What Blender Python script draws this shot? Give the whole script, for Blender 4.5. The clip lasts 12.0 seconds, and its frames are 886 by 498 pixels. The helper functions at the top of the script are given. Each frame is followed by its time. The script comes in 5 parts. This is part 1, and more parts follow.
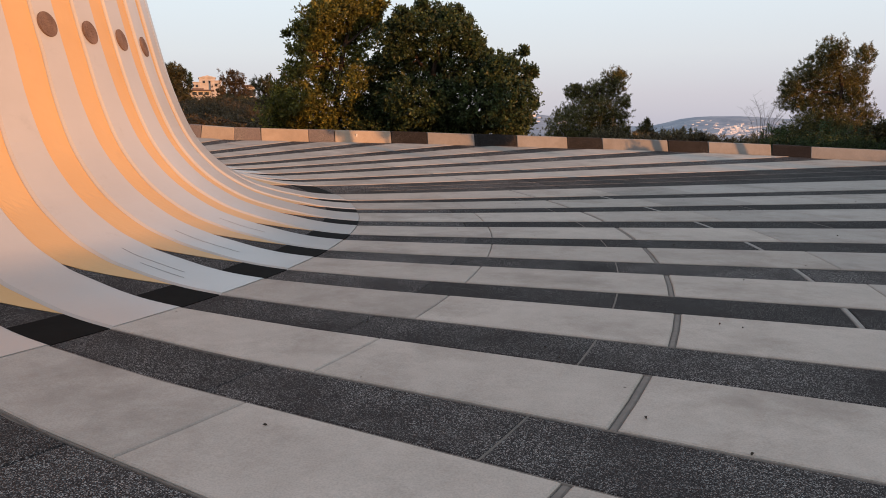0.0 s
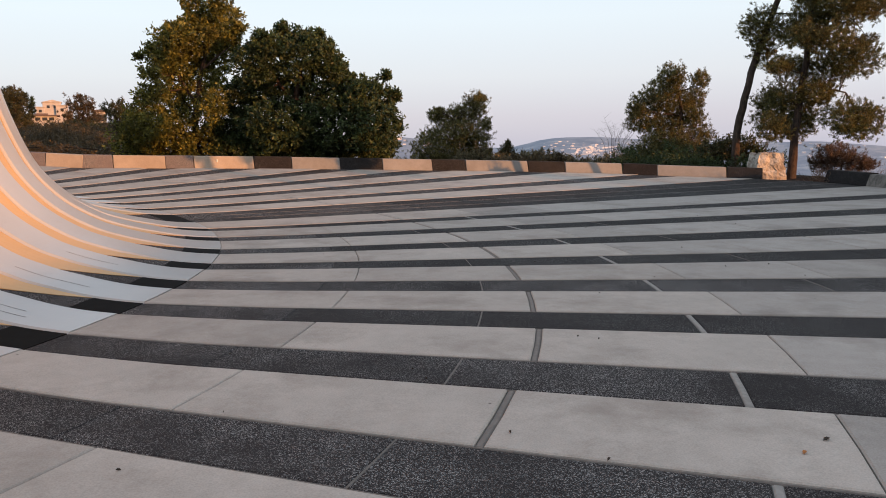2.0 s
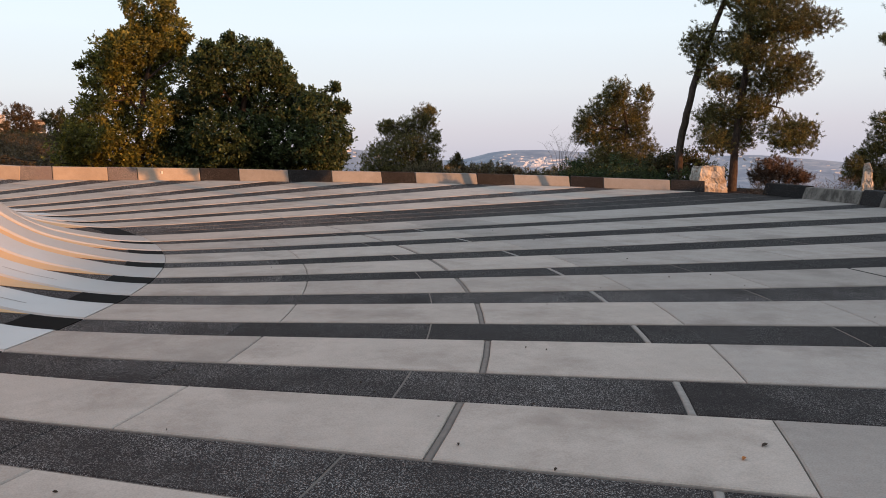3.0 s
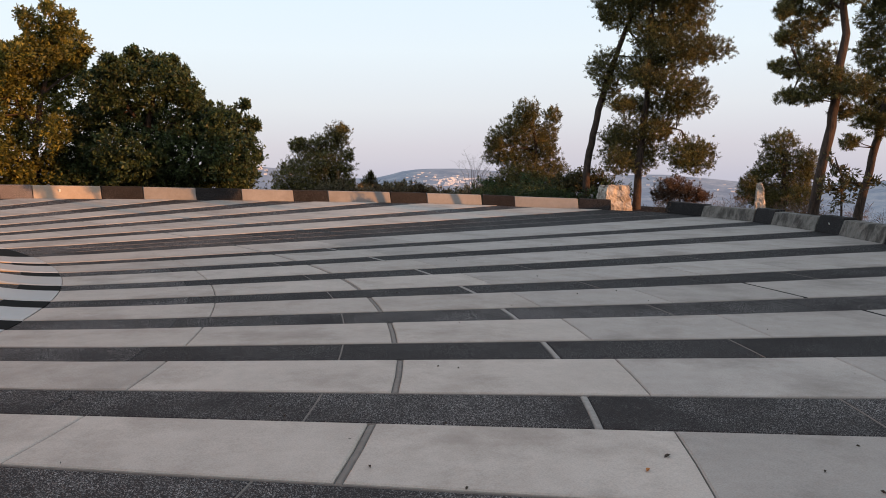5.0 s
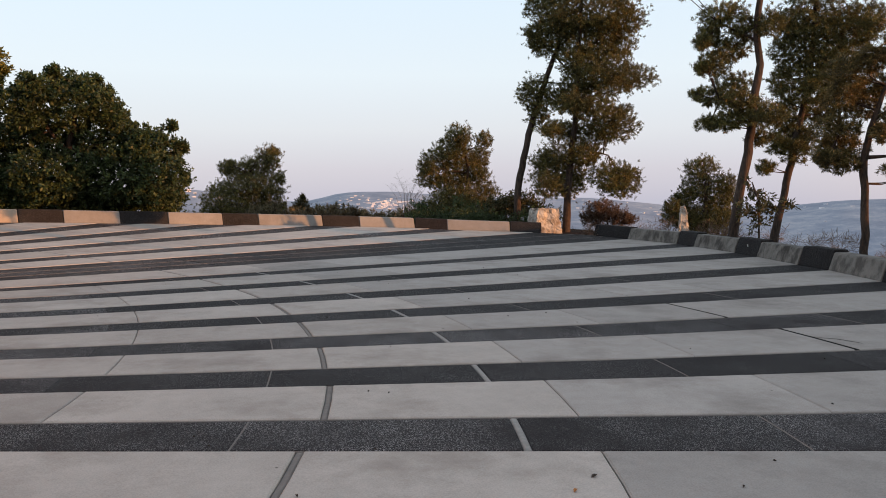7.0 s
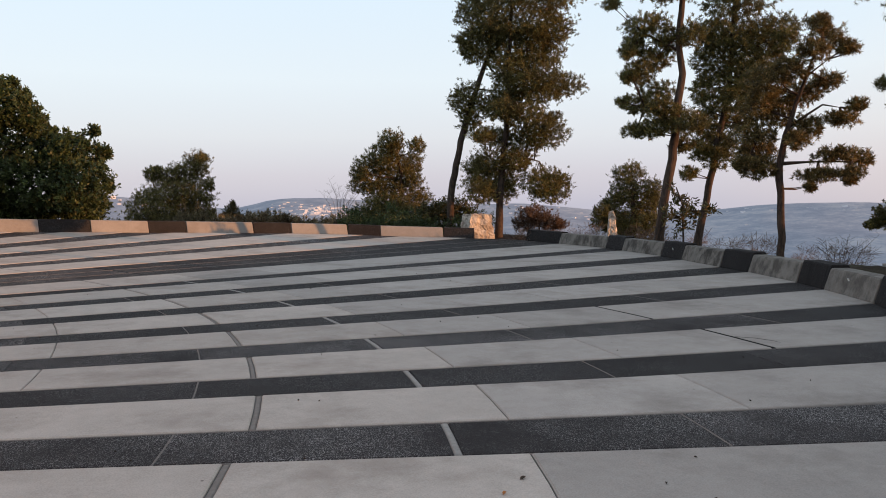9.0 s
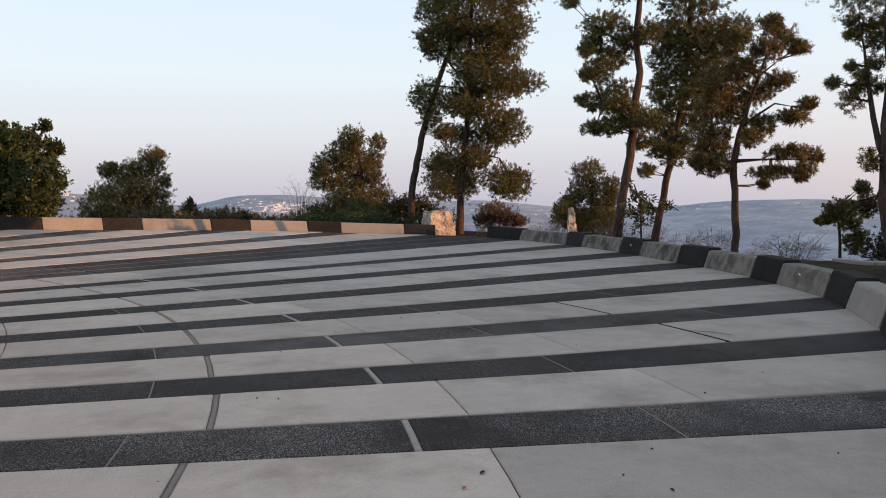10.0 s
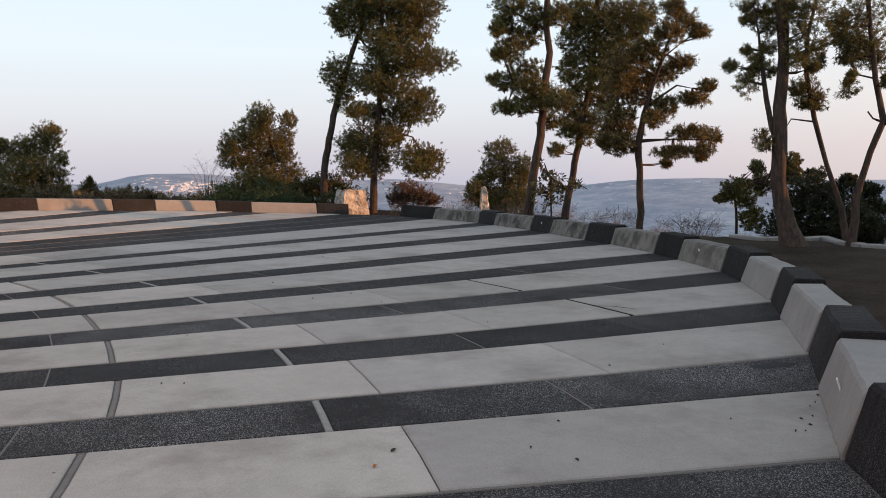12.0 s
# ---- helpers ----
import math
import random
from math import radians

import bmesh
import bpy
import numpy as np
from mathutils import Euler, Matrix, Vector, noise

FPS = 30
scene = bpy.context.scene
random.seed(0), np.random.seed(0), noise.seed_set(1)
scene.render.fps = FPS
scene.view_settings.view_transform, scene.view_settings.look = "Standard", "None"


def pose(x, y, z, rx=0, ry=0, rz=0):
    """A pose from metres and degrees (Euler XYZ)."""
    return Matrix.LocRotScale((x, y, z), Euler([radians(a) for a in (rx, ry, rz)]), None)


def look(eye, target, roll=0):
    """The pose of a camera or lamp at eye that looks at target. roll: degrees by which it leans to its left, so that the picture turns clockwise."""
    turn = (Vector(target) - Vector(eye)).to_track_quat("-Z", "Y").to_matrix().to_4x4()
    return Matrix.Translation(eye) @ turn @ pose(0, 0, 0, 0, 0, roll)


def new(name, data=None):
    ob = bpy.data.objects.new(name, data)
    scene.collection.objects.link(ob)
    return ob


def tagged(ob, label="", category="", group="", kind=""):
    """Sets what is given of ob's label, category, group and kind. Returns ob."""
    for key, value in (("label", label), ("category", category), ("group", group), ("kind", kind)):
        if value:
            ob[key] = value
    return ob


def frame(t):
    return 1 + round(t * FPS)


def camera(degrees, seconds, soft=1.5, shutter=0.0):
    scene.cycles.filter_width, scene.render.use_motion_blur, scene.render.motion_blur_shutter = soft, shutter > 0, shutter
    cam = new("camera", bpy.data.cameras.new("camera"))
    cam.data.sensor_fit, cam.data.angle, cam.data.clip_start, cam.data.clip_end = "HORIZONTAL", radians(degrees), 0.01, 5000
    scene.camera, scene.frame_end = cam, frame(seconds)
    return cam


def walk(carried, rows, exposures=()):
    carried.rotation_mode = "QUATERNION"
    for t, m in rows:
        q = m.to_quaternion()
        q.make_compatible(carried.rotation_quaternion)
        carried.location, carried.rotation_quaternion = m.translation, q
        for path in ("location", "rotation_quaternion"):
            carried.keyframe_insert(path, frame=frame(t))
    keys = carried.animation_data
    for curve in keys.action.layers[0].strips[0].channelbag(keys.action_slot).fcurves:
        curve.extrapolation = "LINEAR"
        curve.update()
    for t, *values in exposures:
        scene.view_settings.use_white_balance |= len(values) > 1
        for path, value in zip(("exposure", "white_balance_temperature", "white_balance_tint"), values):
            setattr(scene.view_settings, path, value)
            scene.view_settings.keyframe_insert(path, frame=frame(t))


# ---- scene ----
# ---------------------------------------------------------------- camera
cam = camera(60.2, 12.0, soft=0.95)
PATH = [
    (0, pose(0.000, 0.000, 1.600, 80.900, -0.000, 0.000)),
    (0.5, pose(0.014, 0.002, 1.601, 80.973, 0.315, -3.105)),
    (1, pose(0.031, -0.005, 1.600, 81.295, 0.536, -5.769)),
    (1.5, pose(0.041, -0.011, 1.607, 81.755, 0.585, -8.008)),
    (2, pose(0.050, -0.020, 1.609, 82.528, 0.756, -9.881)),
    (2.5, pose(0.057, -0.030, 1.613, 83.189, 0.766, -11.665)),
    (3, pose(0.064, -0.034, 1.615, 83.397, 0.554, -13.599)),
    (5, pose(0.086, -0.042, 1.626, 84.704, 0.346, -20.031)),
    (5.5, pose(0.095, -0.049, 1.631, 85.287, 0.268, -21.436)),
    (6, pose(0.096, -0.059, 1.634, 85.970, 0.268, -22.753)),
    (6.5, pose(0.106, -0.058, 1.632, 86.203, 0.211, -23.835)),
    (7, pose(0.113, -0.058, 1.632, 86.398, 0.275, -25.012)),
    (9, pose(0.143, -0.084, 1.633, 86.809, 0.541, -29.940)),
    (9.5, pose(0.146, -0.090, 1.629, 86.748, 0.634, -31.155)),
    (10, pose(0.153, -0.090, 1.627, 86.550, 0.554, -32.845)),
    (10.5, pose(0.166, -0.085, 1.623, 86.237, 0.737, -34.568)),
    (11, pose(0.175, -0.093, 1.622, 85.722, 0.645, -36.245)),
    (11.5, pose(0.177, -0.097, 1.622, 85.313, 0.716, -37.654)),
    (12, pose(0.188, -0.102, 1.623, 84.916, 0.587, -39.250)),
]
walk(cam, PATH, exposures=[(0, -0.09), (1, -0.04), (2, 0.04), (3, 0.06), (6, 0.02), (9, 0.0), (10.5, 0.02), (12, 0.06)])

# ---------------------------------------------------------------- light
SUN_AZ, SUN_EL = 137.0, 3.8
world = bpy.data.worlds.new("evening_sky")
scene.world = world
world.use_nodes = True
wn = world.node_tree.nodes
sky = wn.new("ShaderNodeTexSky")
sky.sky_type = "NISHITA"
sky.sun_disc = False
sky.sun_elevation = radians(SUN_EL)
sky.sun_rotation = radians(SUN_AZ)
sky.altitude = 700
sky.air_density, sky.dust_density, sky.ozone_density = 1.0, 1.0, 1.5
# the clear evening sky away from the sun: mauve haze low down, pale blue above
wlink = world.node_tree.links
way = wn.new("ShaderNodeTexCoord")
split = wn.new("ShaderNodeSeparateXYZ")
wlink.new(way.outputs["Generated"], split.inputs[0])
dome = wn.new("ShaderNodeValToRGB")
for i, (p, c) in enumerate([(0.0, (0.52, 0.52, 0.63)), (0.04, (0.61, 0.59, 0.68)), (0.09, (0.72, 0.735, 0.79)), (0.16, (0.775, 0.845, 0.905)), (0.28, (0.72, 0.85, 0.965)), (0.40, (0.64, 0.81, 0.98)), (1.0, (0.52, 0.56, 0.62))]):
    e = dome.color_ramp.elements[i] if i < 2 else dome.color_ramp.elements.new(p)
    e.position, e.color = p, (*c, 1)
wlink.new(split.outputs["Z"], dome.inputs["Fac"])
glow = wn.new("ShaderNodeMix")
glow.data_type, glow.blend_type = "RGBA", "ADD"
glow.inputs[0].default_value = 0.03
wlink.new(dome.outputs[0], glow.inputs[6])
wlink.new(sky.outputs[0], glow.inputs[7])
wn["Background"].inputs["Strength"].default_value = 1.0
# the low sky warms towards the sun's side
toward = wn.new("ShaderNodeVectorMath")
toward.operation = "DOT_PRODUCT"
wlink.new(way.outputs["Generated"], toward.inputs[0])
toward.inputs[1].default_value = (math.sin(radians(SUN_AZ)), math.cos(radians(SUN_AZ)), -0.9)
side_fac = wn.new("ShaderNodeMapRange")
for key, value in (("From Min", 0.0), ("From Max", 1.0), ("To Min", 0.0), ("To Max", 0.75)):
    side_fac.inputs[key].default_value = value
wlink.new(toward.outputs["Value"], side_fac.inputs["Value"])
blush = wn.new("ShaderNodeMix")
blush.data_type = "RGBA"
wlink.new(side_fac.outputs[0], blush.inputs[0])
wlink.new(glow.outputs[2], blush.inputs[6])
blush.inputs[7].default_value = (1.0, 0.74, 0.55, 1)
wlink.new(blush.outputs[2], wn["Background"].inputs["Color"])

sun_data = bpy.data.lights.new("sun", "SUN")
sun_data.energy, sun_data.angle, sun_data.color = 5.0, radians(0.4), (1.0, 0.43, 0.15)
sun = new("sun", sun_data)
sun_way = Vector((math.sin(radians(SUN_AZ)) * math.cos(radians(SUN_EL)), math.cos(radians(SUN_AZ)) * math.cos(radians(SUN_EL)), math.sin(radians(SUN_EL))))
sun.matrix_world = look(sun_way * 200, (0, 0, 0))
scene.view_settings.exposure = 0.0

# ---------------------------------------------------------------- materials
def mat(name):
    m = bpy.data.materials.new(name)
    m.use_nodes = True
    nt = m.node_tree
    return m, nt, nt.nodes["Principled BSDF"]


def nd(nt, kind, **inputs):
    n = nt.nodes.new(kind)
    for key, value in inputs.items():
        n.inputs[key.replace("_", " ")].default_value = value
    return n


def coords(nt):
    return nt.nodes.new("ShaderNodeNewGeometry").outputs["Position"]


def noise_tex(nt, where, scale, detail=4.0, rough=0.55):
    n = nd(nt, "ShaderNodeTexNoise", Scale=scale, Detail=detail, Roughness=rough)
    nt.links.new(where, n.inputs["Vector"])
    return n.outputs["Fac"]


def ramp(nt, fac, stops):
    r = nt.nodes.new("ShaderNodeValToRGB")
    els = r.color_ramp.elements
    while len(els) < len(stops):
        els.new(0.5)
    for e, (p, c) in zip(els, stops):
        e.position = p
        e.color = (*c, 1) if len(c) == 3 else c
    nt.links.new(fac, r.inputs["Fac"])
    return r.outputs["Color"]


def mix(nt, fac, a, b, mode="MIX"):
    n = nt.nodes.new("ShaderNodeMix")
    n.data_type, n.blend_type = "RGBA", mode
    for sock, v in ((n.inputs[0], fac), (n.inputs[6], a), (n.inputs[7], b)):
        if hasattr(v, "is_linked"):
            nt.links.new(v, sock)
        elif isinstance(v, (int, float)):
            sock.default_value = v
        else:
            sock.default_value = (*v, 1)
    return n.outputs[2]


def bump(nt, bs, height, strength, distance=0.01):
    b = nd(nt, "ShaderNodeBump", Strength=strength, Distance=distance)
    nt.links.new(height, b.inputs["Height"])
    nt.links.new(b.outputs[0], bs.inputs["Normal"])


def object_random(nt):
    return nt.nodes.new("ShaderNodeObjectInfo").outputs["Random"]


def g3(v):
    return (v, v, v)


def concrete(name, tone, stain=0.5, vary=0.12, dirt=(0.16, 0.14, 0.12)):
    m, nt, bs = mat(name)
    p = coords(nt)
    base = ramp(nt, noise_tex(nt, p, 1.3, 6), [(0.3, tuple(0.91 * c for c in tone)), (0.7, tuple(1.06 * c for c in tone))])
    fine = ramp(nt, noise_tex(nt, p, 95, 3), [(0.32, g3(0.86)), (0.62, g3(1.05))])
    col = mix(nt, 1.0, base, fine, "MULTIPLY")
    mid = ramp(nt, noise_tex(nt, p, 5, 7, 0.75), [(0.3, (0.90, 0.89, 0.88)), (0.62, g3(1.03))])
    col = mix(nt, 1.0, col, mid, "MULTIPLY")
    blot = ramp(nt, noise_tex(nt, p, 0.75, 9, 0.68), [(0.50, g3(0)), (0.68, g3(stain * 0.65))])
    col = mix(nt, blot, col, dirt)
    spots = nd(nt, "ShaderNodeTexVoronoi", Scale=2.6)
    nt.links.new(p, spots.inputs["Vector"])
    col = mix(nt, ramp(nt, spots.outputs["Distance"], [(0.015, g3(0.75)), (0.035, g3(0))]), col, (0.05, 0.045, 0.04))
    rnd = ramp(nt, object_random(nt), [(0, g3(1 - vary)), (1, g3(1 + vary * 0.6))])
    col = mix(nt, 1.0, col, rnd, "MULTIPLY")
    nt.links.new(col, bs.inputs["Base Color"])
    bs.inputs["Roughness"].default_value = 0.85
    bs.inputs["Specular IOR Level"].default_value = 0.25
    bump(nt, bs, noise_tex(nt, p, 90, 4), 0.25, 0.004)
    return m


def aggregate(name, tone=0.020, speck=0.42, dusty=0.095):
    m, nt, bs = mat(name)
    p = coords(nt)
    v = nd(nt, "ShaderNodeTexVoronoi", Scale=190.0)
    nt.links.new(p, v.inputs["Vector"])
    sep = nt.nodes.new("ShaderNodeSeparateColor")
    nt.links.new(v.outputs["Color"], sep.inputs[0])
    chips = ramp(nt, sep.outputs[0], [(0.0, g3(tone * 0.5)), (0.5, (tone * 1.7, tone * 1.5, tone * 1.55)), (0.76, (speck * 0.2, speck * 0.185, speck * 0.19)), (0.95, (speck, speck * 0.95, speck * 0.93))])
    wear = ramp(nt, noise_tex(nt, p, 0.8, 6, 0.65), [(0.36, g3(0.15)), (0.58, g3(0.95))])
    col = mix(nt, wear, (tone * 1.25, tone * 1.05, tone * 1.08), chips)
    dust = ramp(nt, noise_tex(nt, p, 2.5, 5), [(0.5, g3(0)), (0.85, g3(0.25))])
    col = mix(nt, dust, col, (dusty, dusty * 0.93, dusty * 0.87))
    rnd = ramp(nt, object_random(nt), [(0, g3(0.82)), (1, g3(1.18))])
    col = mix(nt, 1.0, col, rnd, "MULTIPLY")
    nt.links.new(col, bs.inputs["Base Color"])
    bs.inputs["Roughness"].default_value = 0.9
    bs.inputs["Specular IOR Level"].default_value = 0.2
    bump(nt, bs, v.outputs["Distance"], 0.5, 0.006)
    return m


def weathered(name, tone, streak, relief=0.01, grain=40):
    m, nt, bs = mat(name)
    p = coords(nt)
    base = ramp(nt, noise_tex(nt, p, 3, 6), [(0.3, tuple(0.85 * c for c in tone)), (0.7, tuple(1.1 * c for c in tone))])
    squash = nd(nt, "ShaderNodeMapping")
    squash.inputs["Scale"].default_value = (2.6, 2.6, 1.7)
    nt.links.new(p, squash.inputs["Vector"])
    runs = ramp(nt, noise_tex(nt, squash.outputs[0], 1.0, 7, 0.7), [(0.45, g3(0)), (0.60, g3(0.9))])
    share = ramp(nt, object_random(nt), [(0.2, g3(0.4)), (0.8, g3(1.0))])
    runs = mix(nt, 1.0, runs, share, "MULTIPLY")
    col = mix(nt, runs, base, streak)
    patch = ramp(nt, noise_tex(nt, p, 2.2, 6, 0.7), [(0.45, g3(1.0)), (0.7, g3(0.55))])
    col = mix(nt, share, col, mix(nt, 1.0, col, patch, "MULTIPLY"))
    fine = ramp(nt, noise_tex(nt, p, 70, 3), [(0.25, g3(0.78)), (0.6, g3(1.05))])
    col = mix(nt, 1.0, col, fine, "MULTIPLY")
    nt.links.new(col, bs.inputs["Base Color"])
    bs.inputs["Roughness"].default_value = 0.9
    bump(nt, bs, noise_tex(nt, p, grain, 5), 0.4 if relief < 0.02 else 1.0, relief)
    return m


def paint(name, tone, dirt, rough=0.55):
    m, nt, bs = mat(name)
    p = coords(nt)
    col = ramp(nt, noise_tex(nt, p, 0.9, 6), [(0.3, tuple(0.93 * c for c in tone)), (0.7, tuple(1.04 * c for c in tone))])
    marks = ramp(nt, noise_tex(nt, p, 2.6, 8, 0.75), [(0.58, g3(0)), (0.75, g3(0.35))])
    col = mix(nt, marks, col, dirt)
    nt.links.new(col, bs.inputs["Base Color"])
    bs.inputs["Roughness"].default_value = rough
    bump(nt, bs, noise_tex(nt, p, 35, 4), 0.12, 0.006)
    return m


def leaves(name, dark, light, tip=None, thin=0.3):
    m, nt, bs = mat(name)
    isl = nt.nodes.new("ShaderNodeNewGeometry").outputs["Random Per Island"]
    stops = [(0, dark), (0.92 if tip else 1.0, light)]
    if tip:
        stops.append((1.0, tip))
    col = ramp(nt, isl, stops)
    patch = ramp(nt, noise_tex(nt, coords(nt), 0.9, 3), [(0.35, g3(0.7)), (0.7, g3(1.25))])
    shoot = ramp(nt, noise_tex(nt, coords(nt), 5.0, 2), [(0.35, g3(0.6)), (0.65, g3(1.45))])
    col = mix(nt, 1.0, mix(nt, 1.0, col, patch, "MULTIPLY"), shoot, "MULTIPLY")
    nt.links.new(col, bs.inputs["Base Color"])
    bs.inputs["Roughness"].default_value = 0.55
    tr = nt.nodes.new("ShaderNodeBsdfTranslucent")
    nt.links.new(col, tr.inputs["Color"])
    sh = nt.nodes.new("ShaderNodeMixShader")
    sh.inputs[0].default_value = thin
    nt.links.new(bs.outputs[0], sh.inputs[1])
    nt.links.new(tr.outputs[0], sh.inputs[2])
    nt.links.new(sh.outputs[0], nt.nodes["Material Output"].inputs["Surface"])
    return m


def bark(name, a, b):
    m, nt, bs = mat(name)
    p = coords(nt)
    sq = nd(nt, "ShaderNodeMapping")
    sq.inputs["Scale"].default_value = (16, 16, 4)
    nt.links.new(p, sq.inputs["Vector"])
    n = noise_tex(nt, sq.outputs[0], 1.0, 6, 0.7)
    nt.links.new(ramp(nt, n, [(0.35, a), (0.65, b)]), bs.inputs["Base Color"])
    bs.inputs["Roughness"].default_value = 0.95
    bump(nt, bs, n, 0.8, 0.03)
    return m


def plain(name, tone, rough=0.6, metal=0.0, scale=8.0, spread=0.15):
    m, nt, bs = mat(name)
    n = noise_tex(nt, coords(nt), scale, 5)
    nt.links.new(ramp(nt, n, [(0.3, tuple(c * (1 - spread) for c in tone)), (0.7, tuple(c * (1 + spread) for c in tone))]), bs.inputs["Base Color"])
    bs.inputs["Roughness"].default_value = rough
    bs.inputs["Metallic"].default_value = metal
    return m


M_LIGHT = concrete("light_concrete", (0.462, 0.412, 0.372), 0.8, dirt=(0.19, 0.155, 0.13))
M_LIGHT_OUT = concrete("smooth_grey_concrete", (0.392, 0.356, 0.328), 0.85, dirt=(0.17, 0.145, 0.125))
M_DARK = aggregate("black_aggregate", 0.019, 0.36)
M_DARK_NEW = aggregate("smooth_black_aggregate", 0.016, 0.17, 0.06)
M_BED = plain("joint_mortar", (0.14, 0.13, 0.12), 0.95)
M_GUTTER = plain("grey_sealant", (0.19, 0.166, 0.150), 0.9, scale=20)
M_JOINT = plain("pale_mortar", (0.28, 0.265, 0.25), 0.95, scale=30)
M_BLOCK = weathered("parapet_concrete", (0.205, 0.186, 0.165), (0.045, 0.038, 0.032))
M_BLOCK_DARK = aggregate("parapet_aggregate", 0.012, 0.10, 0.03)
# black blocks on the sunny far left: low sunlight brightens the colour itself
M_BLOCK_DARK_SUNLIT = aggregate("sunlit_brown_aggregate", 0.13, 0.36)
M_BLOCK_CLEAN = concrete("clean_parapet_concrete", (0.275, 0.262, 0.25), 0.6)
# far-left light blocks: less stained, with warm sunlight mixed into the tone
M_BLOCK_SUNLIT = concrete("sunlit_parapet_concrete", (0.40, 0.33, 0.265), 0.25)
M_RIB = paint("white_paint", (0.455, 0.44, 0.43), (0.30, 0.28, 0.265), 0.34)
M_YELLOW = paint("ochre_paint", (0.58, 0.37, 0.175), (0.42, 0.29, 0.17))
M_SCUFF = plain("scraped_grey", (0.24, 0.23, 0.23), 0.8, scale=25, spread=0.4)
M_TAR = plain("black_bitumen", (0.008, 0.008, 0.008), 0.95)
M_TAR.node_tree.nodes["Principled BSDF"].inputs["Specular IOR Level"].default_value = 0.1
M_BRONZE = weathered("brown_bronze", (0.20, 0.13, 0.10), (0.09, 0.055, 0.045))
M_PLATE = plain("white_enamel", (0.75, 0.75, 0.73), 0.4)
M_PINE = leaves("pine_needles", (0.036, 0.042, 0.015), (0.185, 0.16, 0.042), (0.38, 0.23, 0.055), 0.22)
# pine needles again, with the low sun's gold put into the colour
M_PINE_SUNLIT = leaves("sunlit_needles", (0.045, 0.042, 0.015), (0.23, 0.165, 0.05), (0.55, 0.33, 0.11), 0.25)
M_CAROB = leaves("carob_leaves", (0.022, 0.036, 0.013), (0.082, 0.115, 0.037))
M_GOLD = leaves("yellowing_leaves", (0.050, 0.062, 0.013), (0.25, 0.225, 0.042))
M_BROWN = leaves("brown_scrub", (0.05, 0.036, 0.018), (0.13, 0.088, 0.04), (0.20, 0.125, 0.055))
M_SLOPE = leaves("slope_scrub_leaves", (0.075, 0.066, 0.036), (0.20, 0.165, 0.09), (0.28, 0.20, 0.11))
M_HOLM = leaves("dark_evergreen_leaves", (0.022, 0.026, 0.013), (0.065, 0.066, 0.030))
M_DRY = leaves("dry_twigs", (0.10, 0.058, 0.038), (0.19, 0.125, 0.085))
M_SHRUB = leaves("shrub_leaves", (0.04, 0.042, 0.015), (0.11, 0.095, 0.035), (0.22, 0.14, 0.06))
M_BARK = bark("pine_bark", (0.020, 0.015, 0.012), (0.085, 0.055, 0.040))
M_STONE = weathered("limestone", (0.62, 0.56, 0.49), (0.24, 0.19, 0.15), 0.06, 11)
M_WALL = weathered("shade_wall_stone", (0.3, 0.27, 0.24), (0.14, 0.12, 0.1))
M_HOUSE = plain("house_stone", (0.46, 0.43, 0.41), 0.9, scale=1.5)
M_ROOF = plain("house_roof", (0.14, 0.10, 0.09), 0.9, scale=2)
M_GLASS = plain("dark_window", (0.03, 0.035, 0.045), 0.15)


def ground_material():
    m, nt, bs = mat("dry_soil")
    p = coords(nt)
    soil = ramp(nt, noise_tex(nt, p, 1.1, 8, 0.7), [(0.3, (0.020, 0.014, 0.012)), (0.7, (0.055, 0.039, 0.033))])
    grit = ramp(nt, noise_tex(nt, p, 25, 4), [(0.3, g3(0.7)), (0.65, g3(1.25))])
    soil = mix(nt, 1.0, soil, grit, "MULTIPLY")
    scrub = ramp(nt, noise_tex(nt, p, 0.06, 9, 0.75), [(0.42, g3(0)), (0.55, g3(0.85))])
    col = mix(nt, scrub, soil, (0.05, 0.045, 0.028))
    nt.links.new(col, bs.inputs["Base Color"])
    bs.inputs["Roughness"].default_value = 0.97
    bs.inputs["Specular IOR Level"].default_value = 0.05
    bump(nt, bs, noise_tex(nt, p, 6, 8, 0.7), 0.8, 0.08)
    return m


def distance_material():
    m, nt, bs = mat("haze_tinted_hillside")
    p = coords(nt)
    # distance haze is painted in: bluish land colours here, a faint glow below
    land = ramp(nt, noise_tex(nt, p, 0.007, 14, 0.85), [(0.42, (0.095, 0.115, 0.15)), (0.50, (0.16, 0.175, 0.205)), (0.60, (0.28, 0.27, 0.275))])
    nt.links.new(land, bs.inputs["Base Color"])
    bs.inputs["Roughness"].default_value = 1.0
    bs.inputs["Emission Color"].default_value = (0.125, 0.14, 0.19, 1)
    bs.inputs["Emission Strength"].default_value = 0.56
    return m


M_SOIL = ground_material()
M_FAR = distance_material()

# ---------------------------------------------------------------- tools
def part(name, bm, material, parent=None, label=""):
    me = bpy.data.meshes.new(name)
    bm.to_mesh(me)
    bm.free()
    me.materials.append(material)
    ob = new(name, me)
    if parent:
        ob.parent = parent
    if label:
        tagged(ob, label)
    return ob


def mesh_part(name, verts, faces, material, parent=None, label="", smooth=False):
    me = bpy.data.meshes.new(name)
    me.from_pydata([tuple(map(float, v)) for v in verts], [], faces)
    me.materials.append(material)
    if smooth:
        me.polygons.foreach_set("use_smooth", [True] * len(me.polygons))
    me.update()
    ob = new(name, me)
    if parent:
        ob.parent = parent
    if label:
        tagged(ob, label)
    return ob


